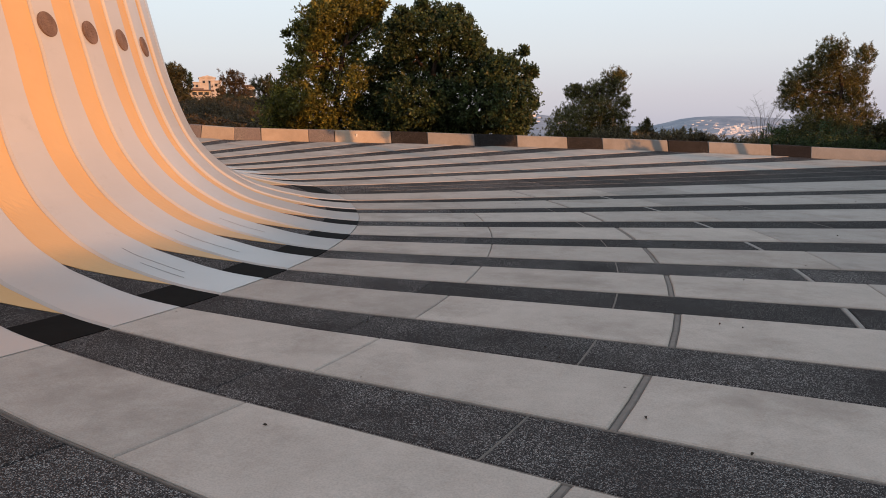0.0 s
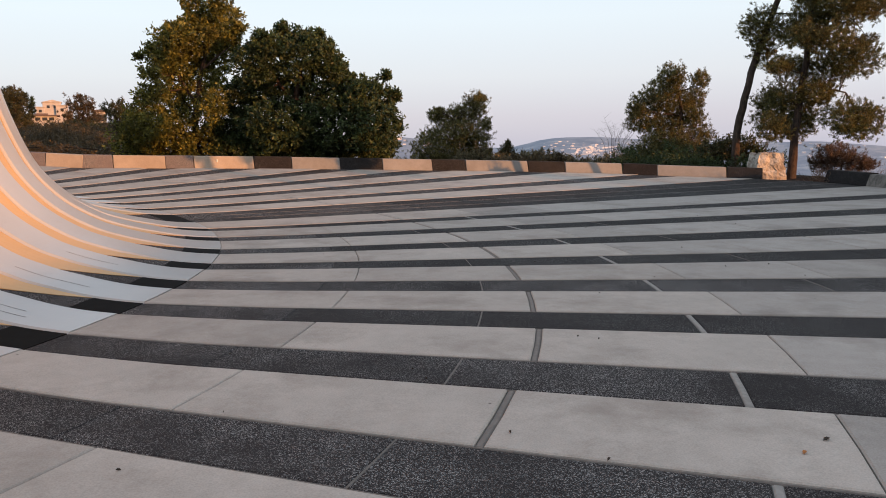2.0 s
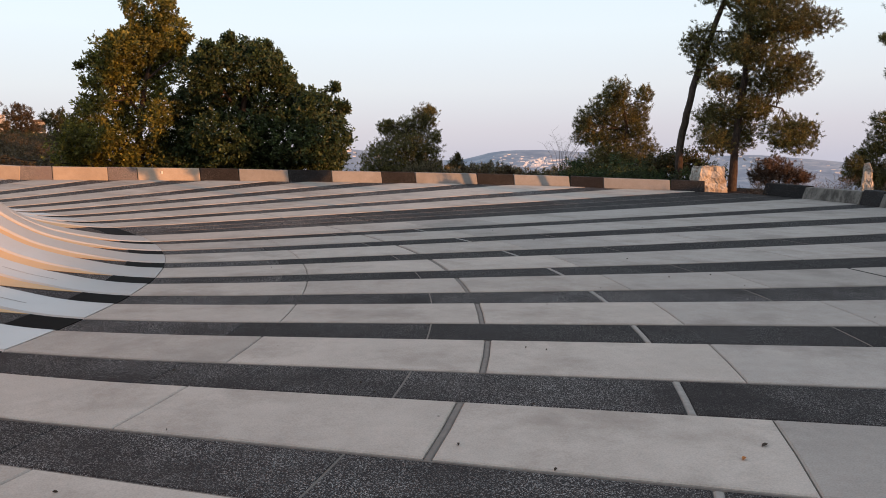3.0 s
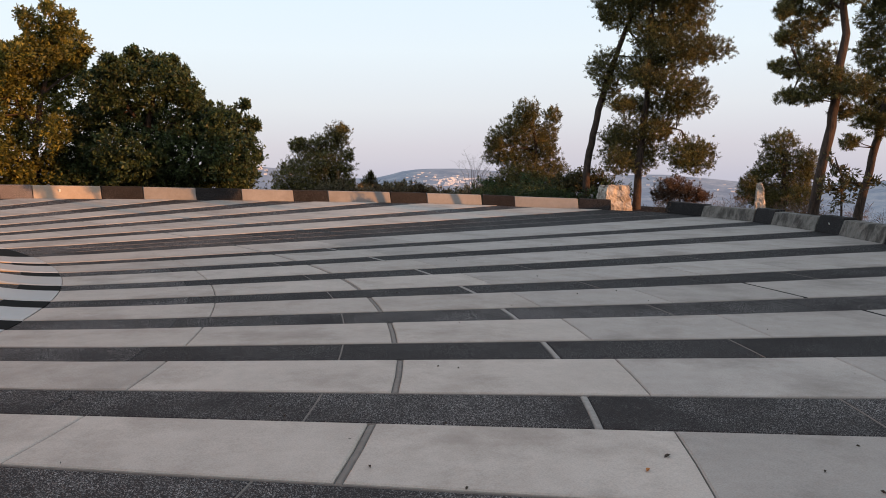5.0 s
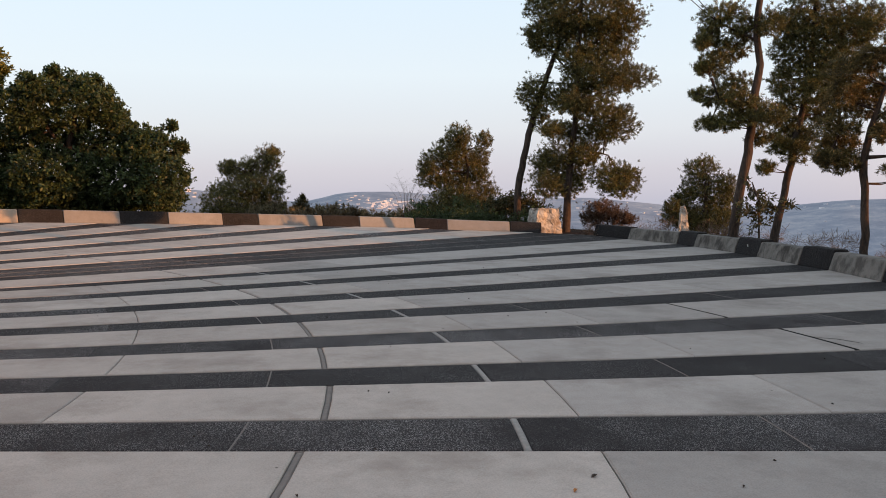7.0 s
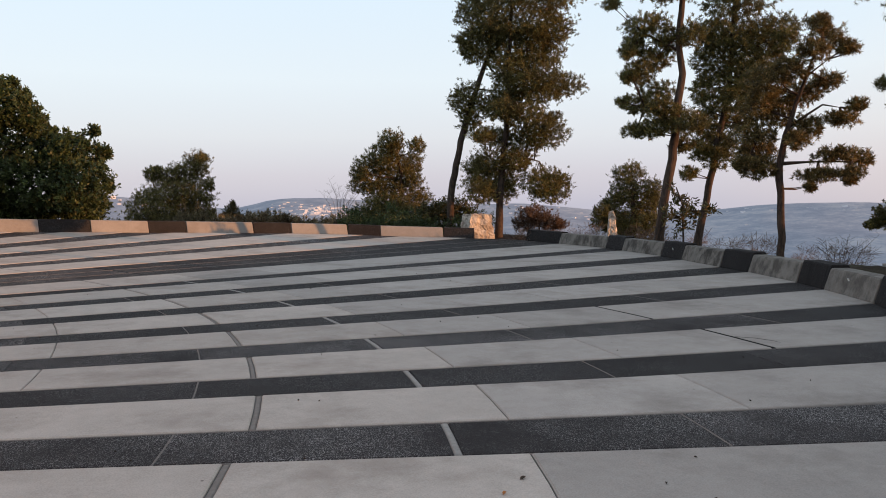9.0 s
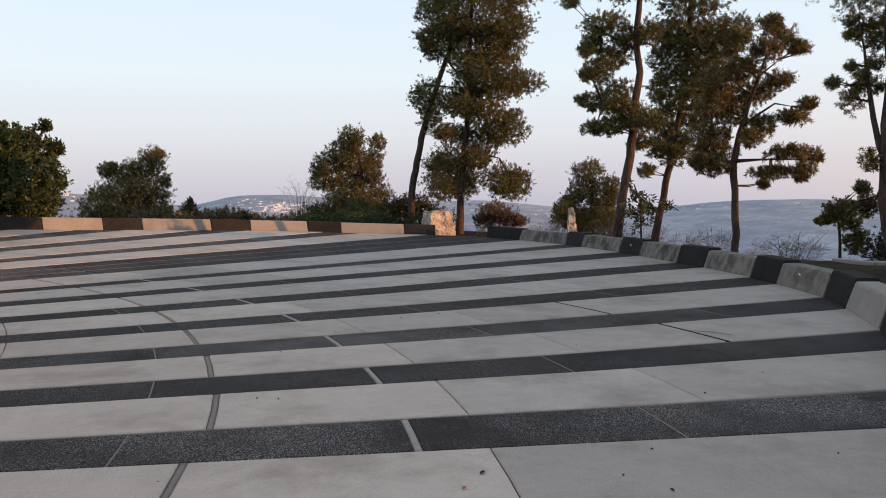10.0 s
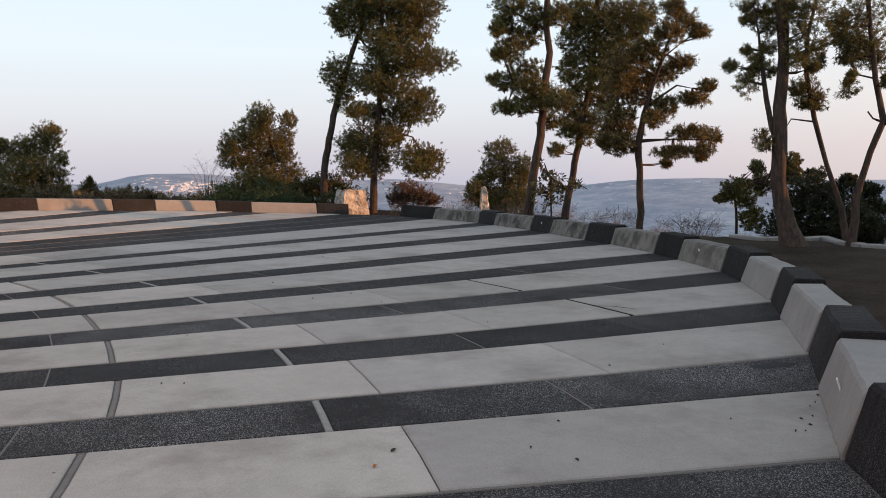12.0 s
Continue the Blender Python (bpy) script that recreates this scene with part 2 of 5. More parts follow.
def thing(name, m, label, category, group="", kind=""):
    ob = new(name)
    ob.empty_display_size = 0.1
    ob.matrix_world = m
    return tagged(ob, label, category, group, kind)


def bevelled_box(sx, sy, sz, bevel, z0=0.0, seg=1):
    bm = bmesh.new()
    bmesh.ops.create_cube(bm, size=1)
    bmesh.ops.scale(bm, vec=(sx, sy, sz), verts=bm.verts)
    bmesh.ops.translate(bm, vec=(0, 0, z0 + sz / 2), verts=bm.verts)
    if bevel:
        bmesh.ops.bevel(bm, geom=bm.edges[:], offset=bevel, segments=seg, affect="EDGES")
    return bm


# ---------------------------------------------------------------- plan: a fan of bands round the monument's axis
AX, AY = -13.005, 10.951


def gz(x, y):
    """Height of the paved floor: nearly level, rising towards the far side of the monument."""
    s = min(max(0.0, (-0.5 * x + 0.86 * y) / 0.99479 - 10.0), 22.0)
    return -0.0085 * x + 0.01105 * y + 0.003 * s * s


def polar(r, deg):
    return AX + r * math.cos(radians(deg)), AY + r * math.sin(radians(deg))


LIGHT = [(-33.4, -29.7), (-27.25, -23.6), (-21.1, -17.4), (-15.0, -11.3), (-8.85, -5.0), (-2.55, 1.65), (4.2, 8.75), (11.2, 15.4), (17.4, 22.1), (29.4, 33.2)]
LIGHT += [(35.4, 39.5), (41.7, 45.0), (47.2, 50.3), (52.5, 56.5), (58.7, 61.9), (64.1, 68.1), (70.3, 74.0)]
LIGHT += [(76.2 + 5.9 * i, 79.9 + 5.9 * i) for i in range(6)]
LIGHT = [(-33.4 - 6.15 * i, -29.7 - 6.15 * i) for i in range(14, 0, -1)] + LIGHT
DARK = [(a[1], b[0]) for a, b in zip(LIGHT, LIGHT[1:])]

EDGE = [(-125, 19.6), (-60, 19.4), (-40, 19.2), (-33, 19.25), (-27.1, 19.98), (-23.6, 20.9), (-20.9, 21.7), (-16.9, 22.9), (-14.2, 23.87), (-10.8, 24.97), (-8, 25.88), (-4.5, 26.75), (-2.2, 27.4), (2.4, 28.6), (6.8, 29.7), (10.4, 31.1), (14.7, 32.5), (18.8, 34.2), (22.2, 35.0), (26.2, 36.3), (30.8, 34.6)]
EDGE += [(33.7, 33.0), (36.4, 32.0), (41.1, 28.9), (45.9, 25.5), (51.2, 22.65), (56.7, 20.3), (62.6, 18.1), (66.6, 17.03), (69.1, 16.43), (80, 15.6), (120, 15.4)]


def edge_r(deg):
    return float(np.interp(deg, [e[0] for e in EDGE], [e[1] for e in EDGE]))


R_FOOT = 11.72

# ---------------------------------------------------------------- ground sheet and distance
RIDGE = [(-180, 1.0), (-60, 2.0), (-25, 1.6), (-10, 1.2), (6.4, 0.92), (7.8, 0.8), (11.5, 0.14), (13.4, 0.0), (15.3, 0.1), (16.9, 0.49), (18.5, 0.72), (20.5, 0.7), (22.6, 0.6), (28, 0.25), (34, 0.15), (35.7, 0.19), (38.2, -0.04), (41.2, -0.38), (45, -0.5), (49.5, -0.41), (52.4, -0.1), (56.3, 0.02), (59.3, -0.02), (63.7, -0.22), (69.3, -0.2), (90, 0.3), (180, 1.0)]


def near_ground(x, y):
    r = math.hypot(x - AX, y - AY)
    th = math.degrees(math.atan2(y - AY, x - AX))
    az = math.degrees(math.atan2(x, y))
    rp = edge_r(max(-125, min(120, th)))
    d = r - rp
    if d < 0.15:
        return gz(x, y) - 0.14
    k = (rp + 0.15) / r
    zp = gz(AX + (x - AX) * k, AY + (y - AY) * k)
    bank = 0.36 * float(np.interp(th, [-140, -3, 4], [1, 1, 0])) if th < 60 else 0.0
    z = zp - 0.12 + bank * min(1, (d - 0.15) / 0.5)
    flat = float(np.interp(th, [-25, -10, 5, 45, 70], [6, 4.6, 4, 8, 3]))
    over = max(0.0, d - flat)
    left = float(np.interp(az, [-14, -7], [1, 0])) if -120 < az < 40 else 0.0
    fall = float(np.interp(az, [-10, 12, 35, 60], [0.02, 0.045, 0.09, 0.13])) if az > -90 else 0.02
    z -= (1 - left) * min(over * fall * (1 + over / 250), 170)
    z += left * (min(over, 45) * 0.028 + max(0.0, min(over, 130) - 45) * 0.062)
    rough = noise.noise((x * 0.35, y * 0.35, 3.0)) * 0.10 + noise.noise((x * 1.3, y * 1.3, 7.0)) * 0.04
    return z + rough * min(1, d / 2)


def sheet(name, radii, count, height, material, label, kind):
    verts, faces = [], []
    for r in radii:
        for i in range(count):
            a = 2 * math.pi * i / count
            x, y = r * math.sin(a), r * math.cos(a)
            verts.append((x, y, height(x, y)))
    for j in range(len(radii) - 1):
        for i in range(count):
            k = (i + 1) % count
            faces.append((j * count + i, j * count + k, (j + 1) * count + k, (j + 1) * count + i))
    ob = mesh_part(name, verts, faces, material, smooth=True)
    return tagged(ob, label, "ground", kind=kind)


rings = [0.4 + 0.55 * i for i in range(110)]
while rings[-1] < 1300:
    rings.append(rings[-1] * 1.06)
sheet("ground", rings, 300, near_ground, M_SOIL, "dry brown soil with scrub falling away to a valley", "structure")


def far_height(x, y):
    r = math.hypot(x, y)
    az = math.degrees(math.atan2(x, y))
    top = float(np.interp(az, [p[0] for p in RIDGE], [p[1] for p in RIDGE]))
    u = min(1.0, max(0.0, (r - 1150) / 1500))
    zr = 1.6 + math.tan(radians(top)) * 2650
    lump = noise.noise((x * 0.0022, y * 0.0022, 1.0)) * 22 * (1 - u) + noise.noise((x * 0.01, y * 0.01, 2.0)) * 2.2
    low = -190
    return low + (zr - low) * (u ** 0.9) + lump * min(1, u * 6) - max(0, r - 2650) * 0.05


sheet("backdrop", [1150 + 60 * i for i in range(27)] + [3000, 3600, 4400], 360, far_height, M_FAR, "hills across the valley with blue haze painted into their colour", "structure")

# ---------------------------------------------------------------- paving
plaza = thing("pavement", pose(0, 0, 0), "paving of light concrete bands and black aggregate bands", "pavement", kind="structure")


def steps(a, b, step, chamfer):
    n = max(1, int(math.ceil((b - a) / step)))
    return [a, a + chamfer] + [a + (b - a) * i / n for i in range(1, n)] + [b - chamfer, b]


def bend(r, t):
    """The bands swing slightly as they near the parapet and the monument's foot."""
    out = float(np.interp(t, [-24, -19, 4, 9], [0, 1, 1, 0])) * min(0.6, max(0.0, 0.085 * (r - 19)))
    return out + min(0.45, max(0.0, 0.4 * (12.8 - r)))


def slab(name, t0, t1, r0, r1, material, top=0.0, gap=0.006, depth=0.09, outer=None, height=gz, parent=None):
    """A sector of paving with chamfered edges. outer: a second outer radius at t1."""
    rm = 0.5 * (r0 + r1)
    us = steps(0.0, 1.0, 0.75 / (r1 - r0), 0.010 / (r1 - r0))
    vs = steps(0.0, 1.0, 0.5, min(0.3, 0.010 / (radians(t1 - t0) * rm)))
    verts, faces = [], []
    nu, nv = len(us), len(vs)
    ro = r1 if outer is None else outer

    def place(u, v):
        rr = r0 + gap + ((r1 + (ro - r1) * v) - r0 - 2 * gap) * u
        g = math.degrees(gap / rr)
        tt = t0 + g + (t1 - t0 - 2 * g) * v
        return polar(rr, tt + bend(rr, tt))

    for i, u in enumerate(us):
        for j, v in enumerate(vs):
            x, y = place(u, v)
            rim = i in (0, nu - 1) or j in (0, nv - 1)
            verts.append((x, y, height(x, y) + top - (0.008 if rim else 0.0)))
    for i in range(nu - 1):
        for j in range(nv - 1):
            faces.append((i * nv + j, (i + 1) * nv + j, (i + 1) * nv + j + 1, i * nv + j + 1))
    loop = [i * nv for i in range(nu)] + [(nu - 1) * nv + j for j in range(1, nv)] + [i * nv + nv - 1 for i in range(nu - 2, -1, -1)] + [j for j in range(nv - 2, 0, -1)]
    base = len(verts)
    for k in loop:
        x, y, z = verts[k]
        verts.append((x, y, z - depth))
    for k in range(len(loop)):
        n = (k + 1) % len(loop)
        faces.append((loop[k], base + k, base + n, loop[n]))
    return mesh_part(name, verts, faces, material, parent or plaza)


def joint_bed():
    verts, faces = [], []
    angles = [-125 + 1.5 * i for i in range(161)]
    for t in angles:
        e = edge_r(t) + 0.1
        for k in range(26):
            x, y = polar(9.5 + (e - 9.5) * k / 25, t)
            verts.append((x, y, gz(x, y) - 0.020))
    for i in range(len(angles) - 1):
        for k in range(25):
            faces.append((i * 26 + k, i * 26 + k + 1, (i + 1) * 26 + k + 1, (i + 1) * 26 + k))
    mesh_part("joint_bed", verts, faces, M_BED, plaza, "grey mortar showing in the joints")


joint_bed()
# the masons' joints differ a little from band to band: (inner edge of the sealed joint, later joints)
OWN_CUTS = {-27.25: (15.59, 17.565, 19.55, 21.3, 21.33), -21.1: (15.665, 17.595, 19.58, 21.3, 21.33), -15.0: (15.62, 17.59, 19.45, 21.375, 21.43), -8.85: (15.59, 17.59, 19.35, 21.29, 21.34)}
CUT_IN, CUT_OUT = [R_FOOT, 13.69], [23.3, 25.3, 27.3, 29.3, 31.3, 33.3]
CUT_DARK = [R_FOOT, 13.35, 15.16, 17.068, 17.122, 18.97, 20.9, 22.8, 25.0, 27.0, 29.0, 31.0, 33.0]


def band(name, t0, t1, cuts, material, top, gutter, outside=None, beyond=17.5):
    e0, e1 = edge_r(t0 + bend(26, t0)) + 0.03, edge_r(t1 + bend(26, t1)) + 0.03
    e = min(e0, e1)
    rs = [c for c in cuts if c < e - 0.7] + [e]
    for i, (a, b) in enumerate(zip(rs, rs[1:])):
        if b - a < 0.1:
            continue
        last = i == len(rs) - 2
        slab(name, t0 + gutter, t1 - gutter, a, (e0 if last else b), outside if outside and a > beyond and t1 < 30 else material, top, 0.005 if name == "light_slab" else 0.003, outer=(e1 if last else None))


for a, b in LIGHT:
    own = OWN_CUTS.get(a, (15.585, 17.59, 19.52, 21.26, 21.29))
    band("light_slab", a, b, CUT_IN + [own[0] + 0.008, own[0] + 0.056, *own[1:]] + CUT_OUT, M_LIGHT, 0.0, 0.05, M_LIGHT_OUT)
    slab("gutter_strip", a + 0.05, b - 0.05, own[0] + 0.008, own[0] + 0.056, M_GUTTER, -0.010, 0.002)
    for side in (a - 0.012, b - 0.040):
        if -34 < a < 60:
            slab("edge_mortar", side, side + 0.052, R_FOOT, edge_r(side + bend(26, side)) - 0.05, M_GUTTER, -0.009, 0.001, 0.02)
    slab("open_joint", a + 0.05, b - 0.05, own[3] - 0.004, own[4] + 0.004, M_TAR, -0.003 if a in (-15.0, -8.85) else -0.017, 0.0, 0.02)
for a, b in DARK:
    wide = b - a > 5
    pieces = [(a + (b - a) * i / 3, a + (b - a) * (i + 1) / 3) for i in range(3)] if wide else [(a, b)]
    for p, q in pieces:
        fresh = 13.0 if a in (-17.4, -5.0, 1.65, 8.75, 15.4) else 17.0 if wide else 20.9
        if wide and q < b:
            slab("joint_strip", q - 0.045, q + 0.045, 12.6, edge_r(q) - 0.1, M_GUTTER, -0.006, 0.001)
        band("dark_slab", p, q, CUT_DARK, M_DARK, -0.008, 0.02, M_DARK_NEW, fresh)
    if -45 < a < 20:
        slab("joint_strip", a + 0.05, b - 0.05, 17.068, 17.122, M_JOINT, -0.006, 0.002)
        for r in (15.16, 18.97, 22.8):
            if r < edge_r(a) - 1.5:
                slab("joint_strip", a + 0.05, b - 0.05, r - 0.009, r + 0.009, M_GUTTER, -0.0055, 0.0, 0.02)

# ---------------------------------------------------------------- parapet
parapet = thing("parapet", pose(0, 0, 0), "low parapet of alternating pale and black concrete blocks", "parapet", kind="structure")


def parapet_block(name, t0, t1, material, height, set_back, rnd):
    a, b = Vector((*polar(edge_r(t0), t0), 0)), Vector((*polar(edge_r(t1), t1), 0))
    along = (b - a).normalized()
    out = Vector((along.y, -along.x, 0))
    if out.dot(a - Vector((AX, AY, 0))) < 0:
        out = -out
    length = (b - a).length - 0.012
    # cross-section: depth outwards, height
    prof = [(0.0, -0.12), (0.0, 0.02), (0.115, height - 0.03), (0.14, height), (0.44, height + 0.005), (0.47, height - 0.03), (0.50, -0.35)]
    near = -34 < t0 < 5
    cuts = 26 if near else 4
    xs = [0.006, 0.02] + [0.02 + (length - 0.034) * j / cuts for j in range(1, cuts)] + [length - 0.014, length]
    verts, faces = [], []
    for k, s in enumerate(xs):
        p = a + along * s
        end = k in (0, len(xs) - 1)
        zc = gz(p.x, p.y)
        for i, (d, h) in enumerate(prof):
            q = p + out * (d + set_back + (0.010 if end else 0.0) * (1 if i < 4 else -1))
            wob = noise.noise((q.x * 3, q.y * 3, h * 3 + rnd)) * 0.008 + (noise.noise((q.x * 17, q.y * 17, h * 30 + rnd)) * 0.009 if near else 0.0)
            verts.append((q.x + out.x * wob, q.y + out.y * wob, zc + h - (0.010 if end and h > 0.1 else 0) + wob * 0.6))
    n = len(prof)
    for k in range(len(xs) - 1):
        for i in range(n - 1):
            faces.append((k * n + i, k * n + i + 1, (k + 1) * n + i + 1, (k + 1) * n + i))
    faces.append(tuple(range(n)))
    faces.append(tuple(range((len(xs) - 1) * n + n - 1, (len(xs) - 1) * n - 1, -1)))
    bm = bmesh.new()
    vs = [bm.verts.new(v) for v in verts]
    for fc in faces:
        bm.faces.new([vs[i] for i in fc])
    bmesh.ops.recalc_face_normals(bm, faces=bm.faces[:])
    return part(name, bm, material, parapet)


for i, (a, b) in enumerate(LIGHT):
    if a > 29:
        continue
    a, b = (q + bend(26, q) for q in (a, b))
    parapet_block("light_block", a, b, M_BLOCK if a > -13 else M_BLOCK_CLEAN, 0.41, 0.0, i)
for i, (a, b) in enumerate(DARK):
    if a > 29:
        continue
    a, b = (q + bend(26, q) for q in (a, b))
    if b - a > 5:
        parapet_block("dark_block", a, a + 3.6, M_BLOCK_DARK, 0.45, 0.03, 40 + i)
    else:
        parapet_block("dark_block", a, b, M_BLOCK_DARK, 0.465, 0.02, 40 + i)
# beyond the opening the blocks run on with the bands of the far side
FAR_DARK = [(28.9, 30.8), (34.3, 36.35), (39.2, 41.1), (44.2, 45.9), (48.75, 51.2), (54.3, 56.7), (60.75, 62.65), (66.65, 69.1), (73, 75.2), (79, 81.2), (85, 87.2)]
for i, (a, b) in enumerate(FAR_DARK):
    # past 55 degrees both finishes carry the evening sun in their colour
    parapet_block("dark_block", a, b, M_BLOCK_DARK_SUNLIT if a > 55 else M_BLOCK_DARK, 0.43, 0.03, 70 + i)
    if i + 1 < len(FAR_DARK):
        parapet_block("light_block", b, FAR_DARK[i + 1][0], M_BLOCK_SUNLIT if b > 55 else M_BLOCK_CLEAN, 0.42, 0.02, 90 + i)


def marker(t, h, label="small white enamel marker plate"):
    r = edge_r(t)
    x, y = polar(r + 0.02 + 0.115 * h / 0.39, t)
    dx, dy = polar(edge_r(t + 0.5), t + 0.5)
    ex, ey = polar(edge_r(t - 0.5), t - 0.5)
    turn = math.degrees(math.atan2(dy - ey, dx - ex))
    ob = part("marker_plate", bevelled_box(0.055, 0.012, 0.10, 0.004), M_PLATE, None)
    ob.matrix_world = pose(x, y, gz(x, y) + h, 17, 0, turn + 180)
    tagged(ob, label, "plate", "marker plates on the parapet")


for t in (-25.6, -6.2, 9.9, 58.6 + 0.7):
    marker(t, 0.20)

# ---------------------------------------------------------------- monument
PROFILE = [(11.72, 0.0), (11.45, 0.022), (11.22, 0.055), (11.0, 0.10), (10.76, 0.165), (10.52, 0.225), (10.29, 0.305), (10.1, 0.375), (9.91, 0.47), (9.63, 0.655), (9.4, 0.857), (9.19, 1.107), (9.01, 1.38), (8.84, 1.81), (8.69, 2.3), (8.58, 2.73), (8.47, 3.21), (8.34, 3.79), (8.2, 4.5), (8.06, 5.5), (7.94, 7.0), (7.85, 9.0), (7.8, 11.0)]


def profile_points():
    out = []
    for (ra, ha), (rb, hb) in zip(PROFILE, PROFILE[1:]):
        n = 3 if ha < 4 else 2
        out += [(ra + (rb - ra) * k / n, ha + (hb - ha) * k / n) for k in range(n)]
    out.append(PROFILE[-1])
    # a light smoothing
    for _ in range(3):
        out = [out[0]] + [((p[0] + 2 * q[0] + s[0]) / 4, (p[1] + 2 * q[1] + s[1]) / 4) for p, q, s in zip(out, out[1:], out[2:])] + [out[-1]]
    return out


CURVE = profile_points()
monument = thing("monument", pose(AX, AY, 0), "flared round tower with white ribs and ochre channels", "monument")


def sway(t):
    """The ribs draw slightly together as they rise on the side of the path."""
    return float(np.interp(t, [-150, -60, 0, 30, 120], [0, -60, 0, 30, 0]))


def lift(h):
    return min(1.0, max(0.0, (h - 0.25) / 2.2)) ** 0.8


def channel_depth(u, h):
    """Depth of a channel's face behind the ribs: u runs from the rib that hides it to the rib that it meets."""
    return 0.006 + min(1.0, max(0.0, h - 0.02) / 0.8) * (0.055 + 0.055 * (1 - u))


def rib_depth(u, h):
    """The face of a rib leans a little: its far edge stands proud of its near edge."""
    return -0.004 + 0.026 * (1 - u) * min(1.0, max(0.0, h - 0.02) / 0.8)


def on_curve(i):
    i = min(max(i, 0.0), len(CURVE) - 1.0)
    k = min(int(i), len(CURVE) - 2)
    (ra, ha), (rb, hb) = CURVE[k], CURVE[k + 1]
    ln = math.hypot(rb - ra, hb - ha)
    return ra + (rb - ra) * (i - k), ha + (hb - ha) * (i - k), (hb - ha) / ln, (ra - rb) / ln


def index_at(r):
    return next(k + (r - p[0]) / (q[0] - p[0]) for k, (p, q) in enumerate(zip(CURVE, CURVE[1:])) if q[0] <= r)


def shell_strip(name, t0, t1, first, last, depth, thick, material, label="", cols=4, widen=0.0, lip=0.0, parent=None):
    """A strip of the tower between two bearings; first and last give its ends along the profile, depth its inset, all across the strip."""
    verts, faces = [], []
    offs = [(0, thick)] + ([(0, lip), (0.05, 0.0)] if lip else [(0, 0)]) + [(0.06 + 0.89 * k / cols, 0) for k in range(cols + 1)] + ([(0.97, 0.0), (1, 0.012)] if lip else [(1, 0)]) + [(1, thick)]
    n = len(offs)
    rows = max(1, int(math.ceil(max(last(0) - first(0), last(1) - first(1)))))
    for i in range(rows + 1):
        for u, back in offs:
            r, h, nr, nz = on_curve(first(u) + (last(u) - first(u)) * i / rows)
            t = t0 + (t1 - t0) * u + (u - 0.5) * widen * lift(h)
            t += 0.45 * max(0.0, 1 - h / 2) - 0.115 * sway(t) * lift(h)
            d = -(depth(u, h) + back)
            rr = r + nr * d
            x, y = rr * math.cos(radians(t)), rr * math.sin(radians(t))
            fx, fy = polar(R_FOOT, t)
            verts.append((x, y, h + gz(fx, fy) * max(0.0, 1 - h / 2.5) + nz * d))
    for i in range(rows):
        for j in range(n - 1):
            faces.append((i * n + j, i * n + j + 1, (i + 1) * n + j + 1, (i + 1) * n + j))
    faces.append(tuple(range(n - 1, -1, -1)))
    return mesh_part(name, verts, faces, material, parent or monument, label, smooth=False)


TOP = len(CURVE) - 1.0
TAR = index_at(11.2)
SLANT = (index_at(10.15), index_at(11.19))


def panel_foot(u):
    return SLANT[0] + (SLANT[1] - SLANT[0]) * u ** 0.9


SCUFFS = {-21.1: ((0.30, 11.15, 10.65), (0.5, 11.05, 10.3)), -15.0: ((0.42, 11.0, 10.2),), -8.85: ((0.45, 10.8, 10.2),)}
around = list(LIGHT)
t = LIGHT[-1][0] + 6.1
while t < 360 + LIGHT[0][0] - 5:
    around.append((t, t + 3.7))
    t += 6.15
for i, (a, b) in enumerate(around):
    rib = shell_strip("rib", a, b, lambda u: 0.0, lambda u: TOP, rib_depth, 0.16, M_RIB, widen=-1.05, lip=0.026)
    c = around[(i + 1) % len(around)][0] + (360 if i == len(around) - 1 else 0)
    shell_strip("channel_panel", b, c, panel_foot, lambda u: TOP, channel_depth, 0.05, M_YELLOW, widen=1.05)
    shell_strip("channel_paving", b, c, lambda u: TAR, lambda u: panel_foot(u) + 0.05, lambda u, h: channel_depth(u, h) + 0.005, 0.05, M_DARK)
    shell_strip("bitumen_patch", b, c, lambda u: 0.0, lambda u: TAR - 0.04, channel_depth, 0.05, M_TAR)
    for u, r0, r1 in SCUFFS.get(a, ()):
        m = a + (b - a) * u
        shell_strip("scuff_mark", m, m + 0.045, lambda w: index_at(r0), lambda w: index_at(r1), lambda w, h: rib_depth(u, h) - 0.002, 0.001, M_SCUFF, "dark grey scrape", 1, parent=rib)
    if -16 < a < 8:
        # a round cast plaque let into the rib
        mid = 0.5 * (a + b) * 0.885
        bm = bmesh.new()
        bmesh.ops.create_cone(bm, cap_ends=True, segments=40, radius1=0.15, radius2=0.147, depth=0.03)
        bmesh.ops.create_cone(bm, cap_ends=True, segments=40, radius1=0.115, radius2=0.11, depth=0.036)
        for k in range(4):
            bar = bmesh.ops.create_cube(bm, size=1)["verts"]
            bmesh.ops.scale(bm, vec=(0.15 - 0.03 * abs(k - 1.5), 0.016, 0.044), verts=bar)
            bmesh.ops.translate(bm, vec=(0, 0.06 - 0.04 * k, 0), verts=bar)
        ob = part("medallion", bm, M_BRONZE, rib, "round brown bronze plaque")
        rr = 8.560
        ob.matrix_basis = Matrix.Translation((rr * math.cos(radians(mid)), rr * math.sin(radians(mid)), 2.78)) @ pose(0, 0, 0, 0, 0, mid + 90) @ pose(0, 0, 0, 90 - 14, 0, 0)

# the closed head of the tower, out of sight from the path
bm = bmesh.new()
bmesh.ops.create_cone(bm, cap_ends=True, segments=96, radius1=7.74, radius2=7.5, depth=0.4)
cap = part("roof", bm, M_RIB, monument, "flat pale concrete roof")
cap.matrix_basis = pose(0, 0, 10.9)

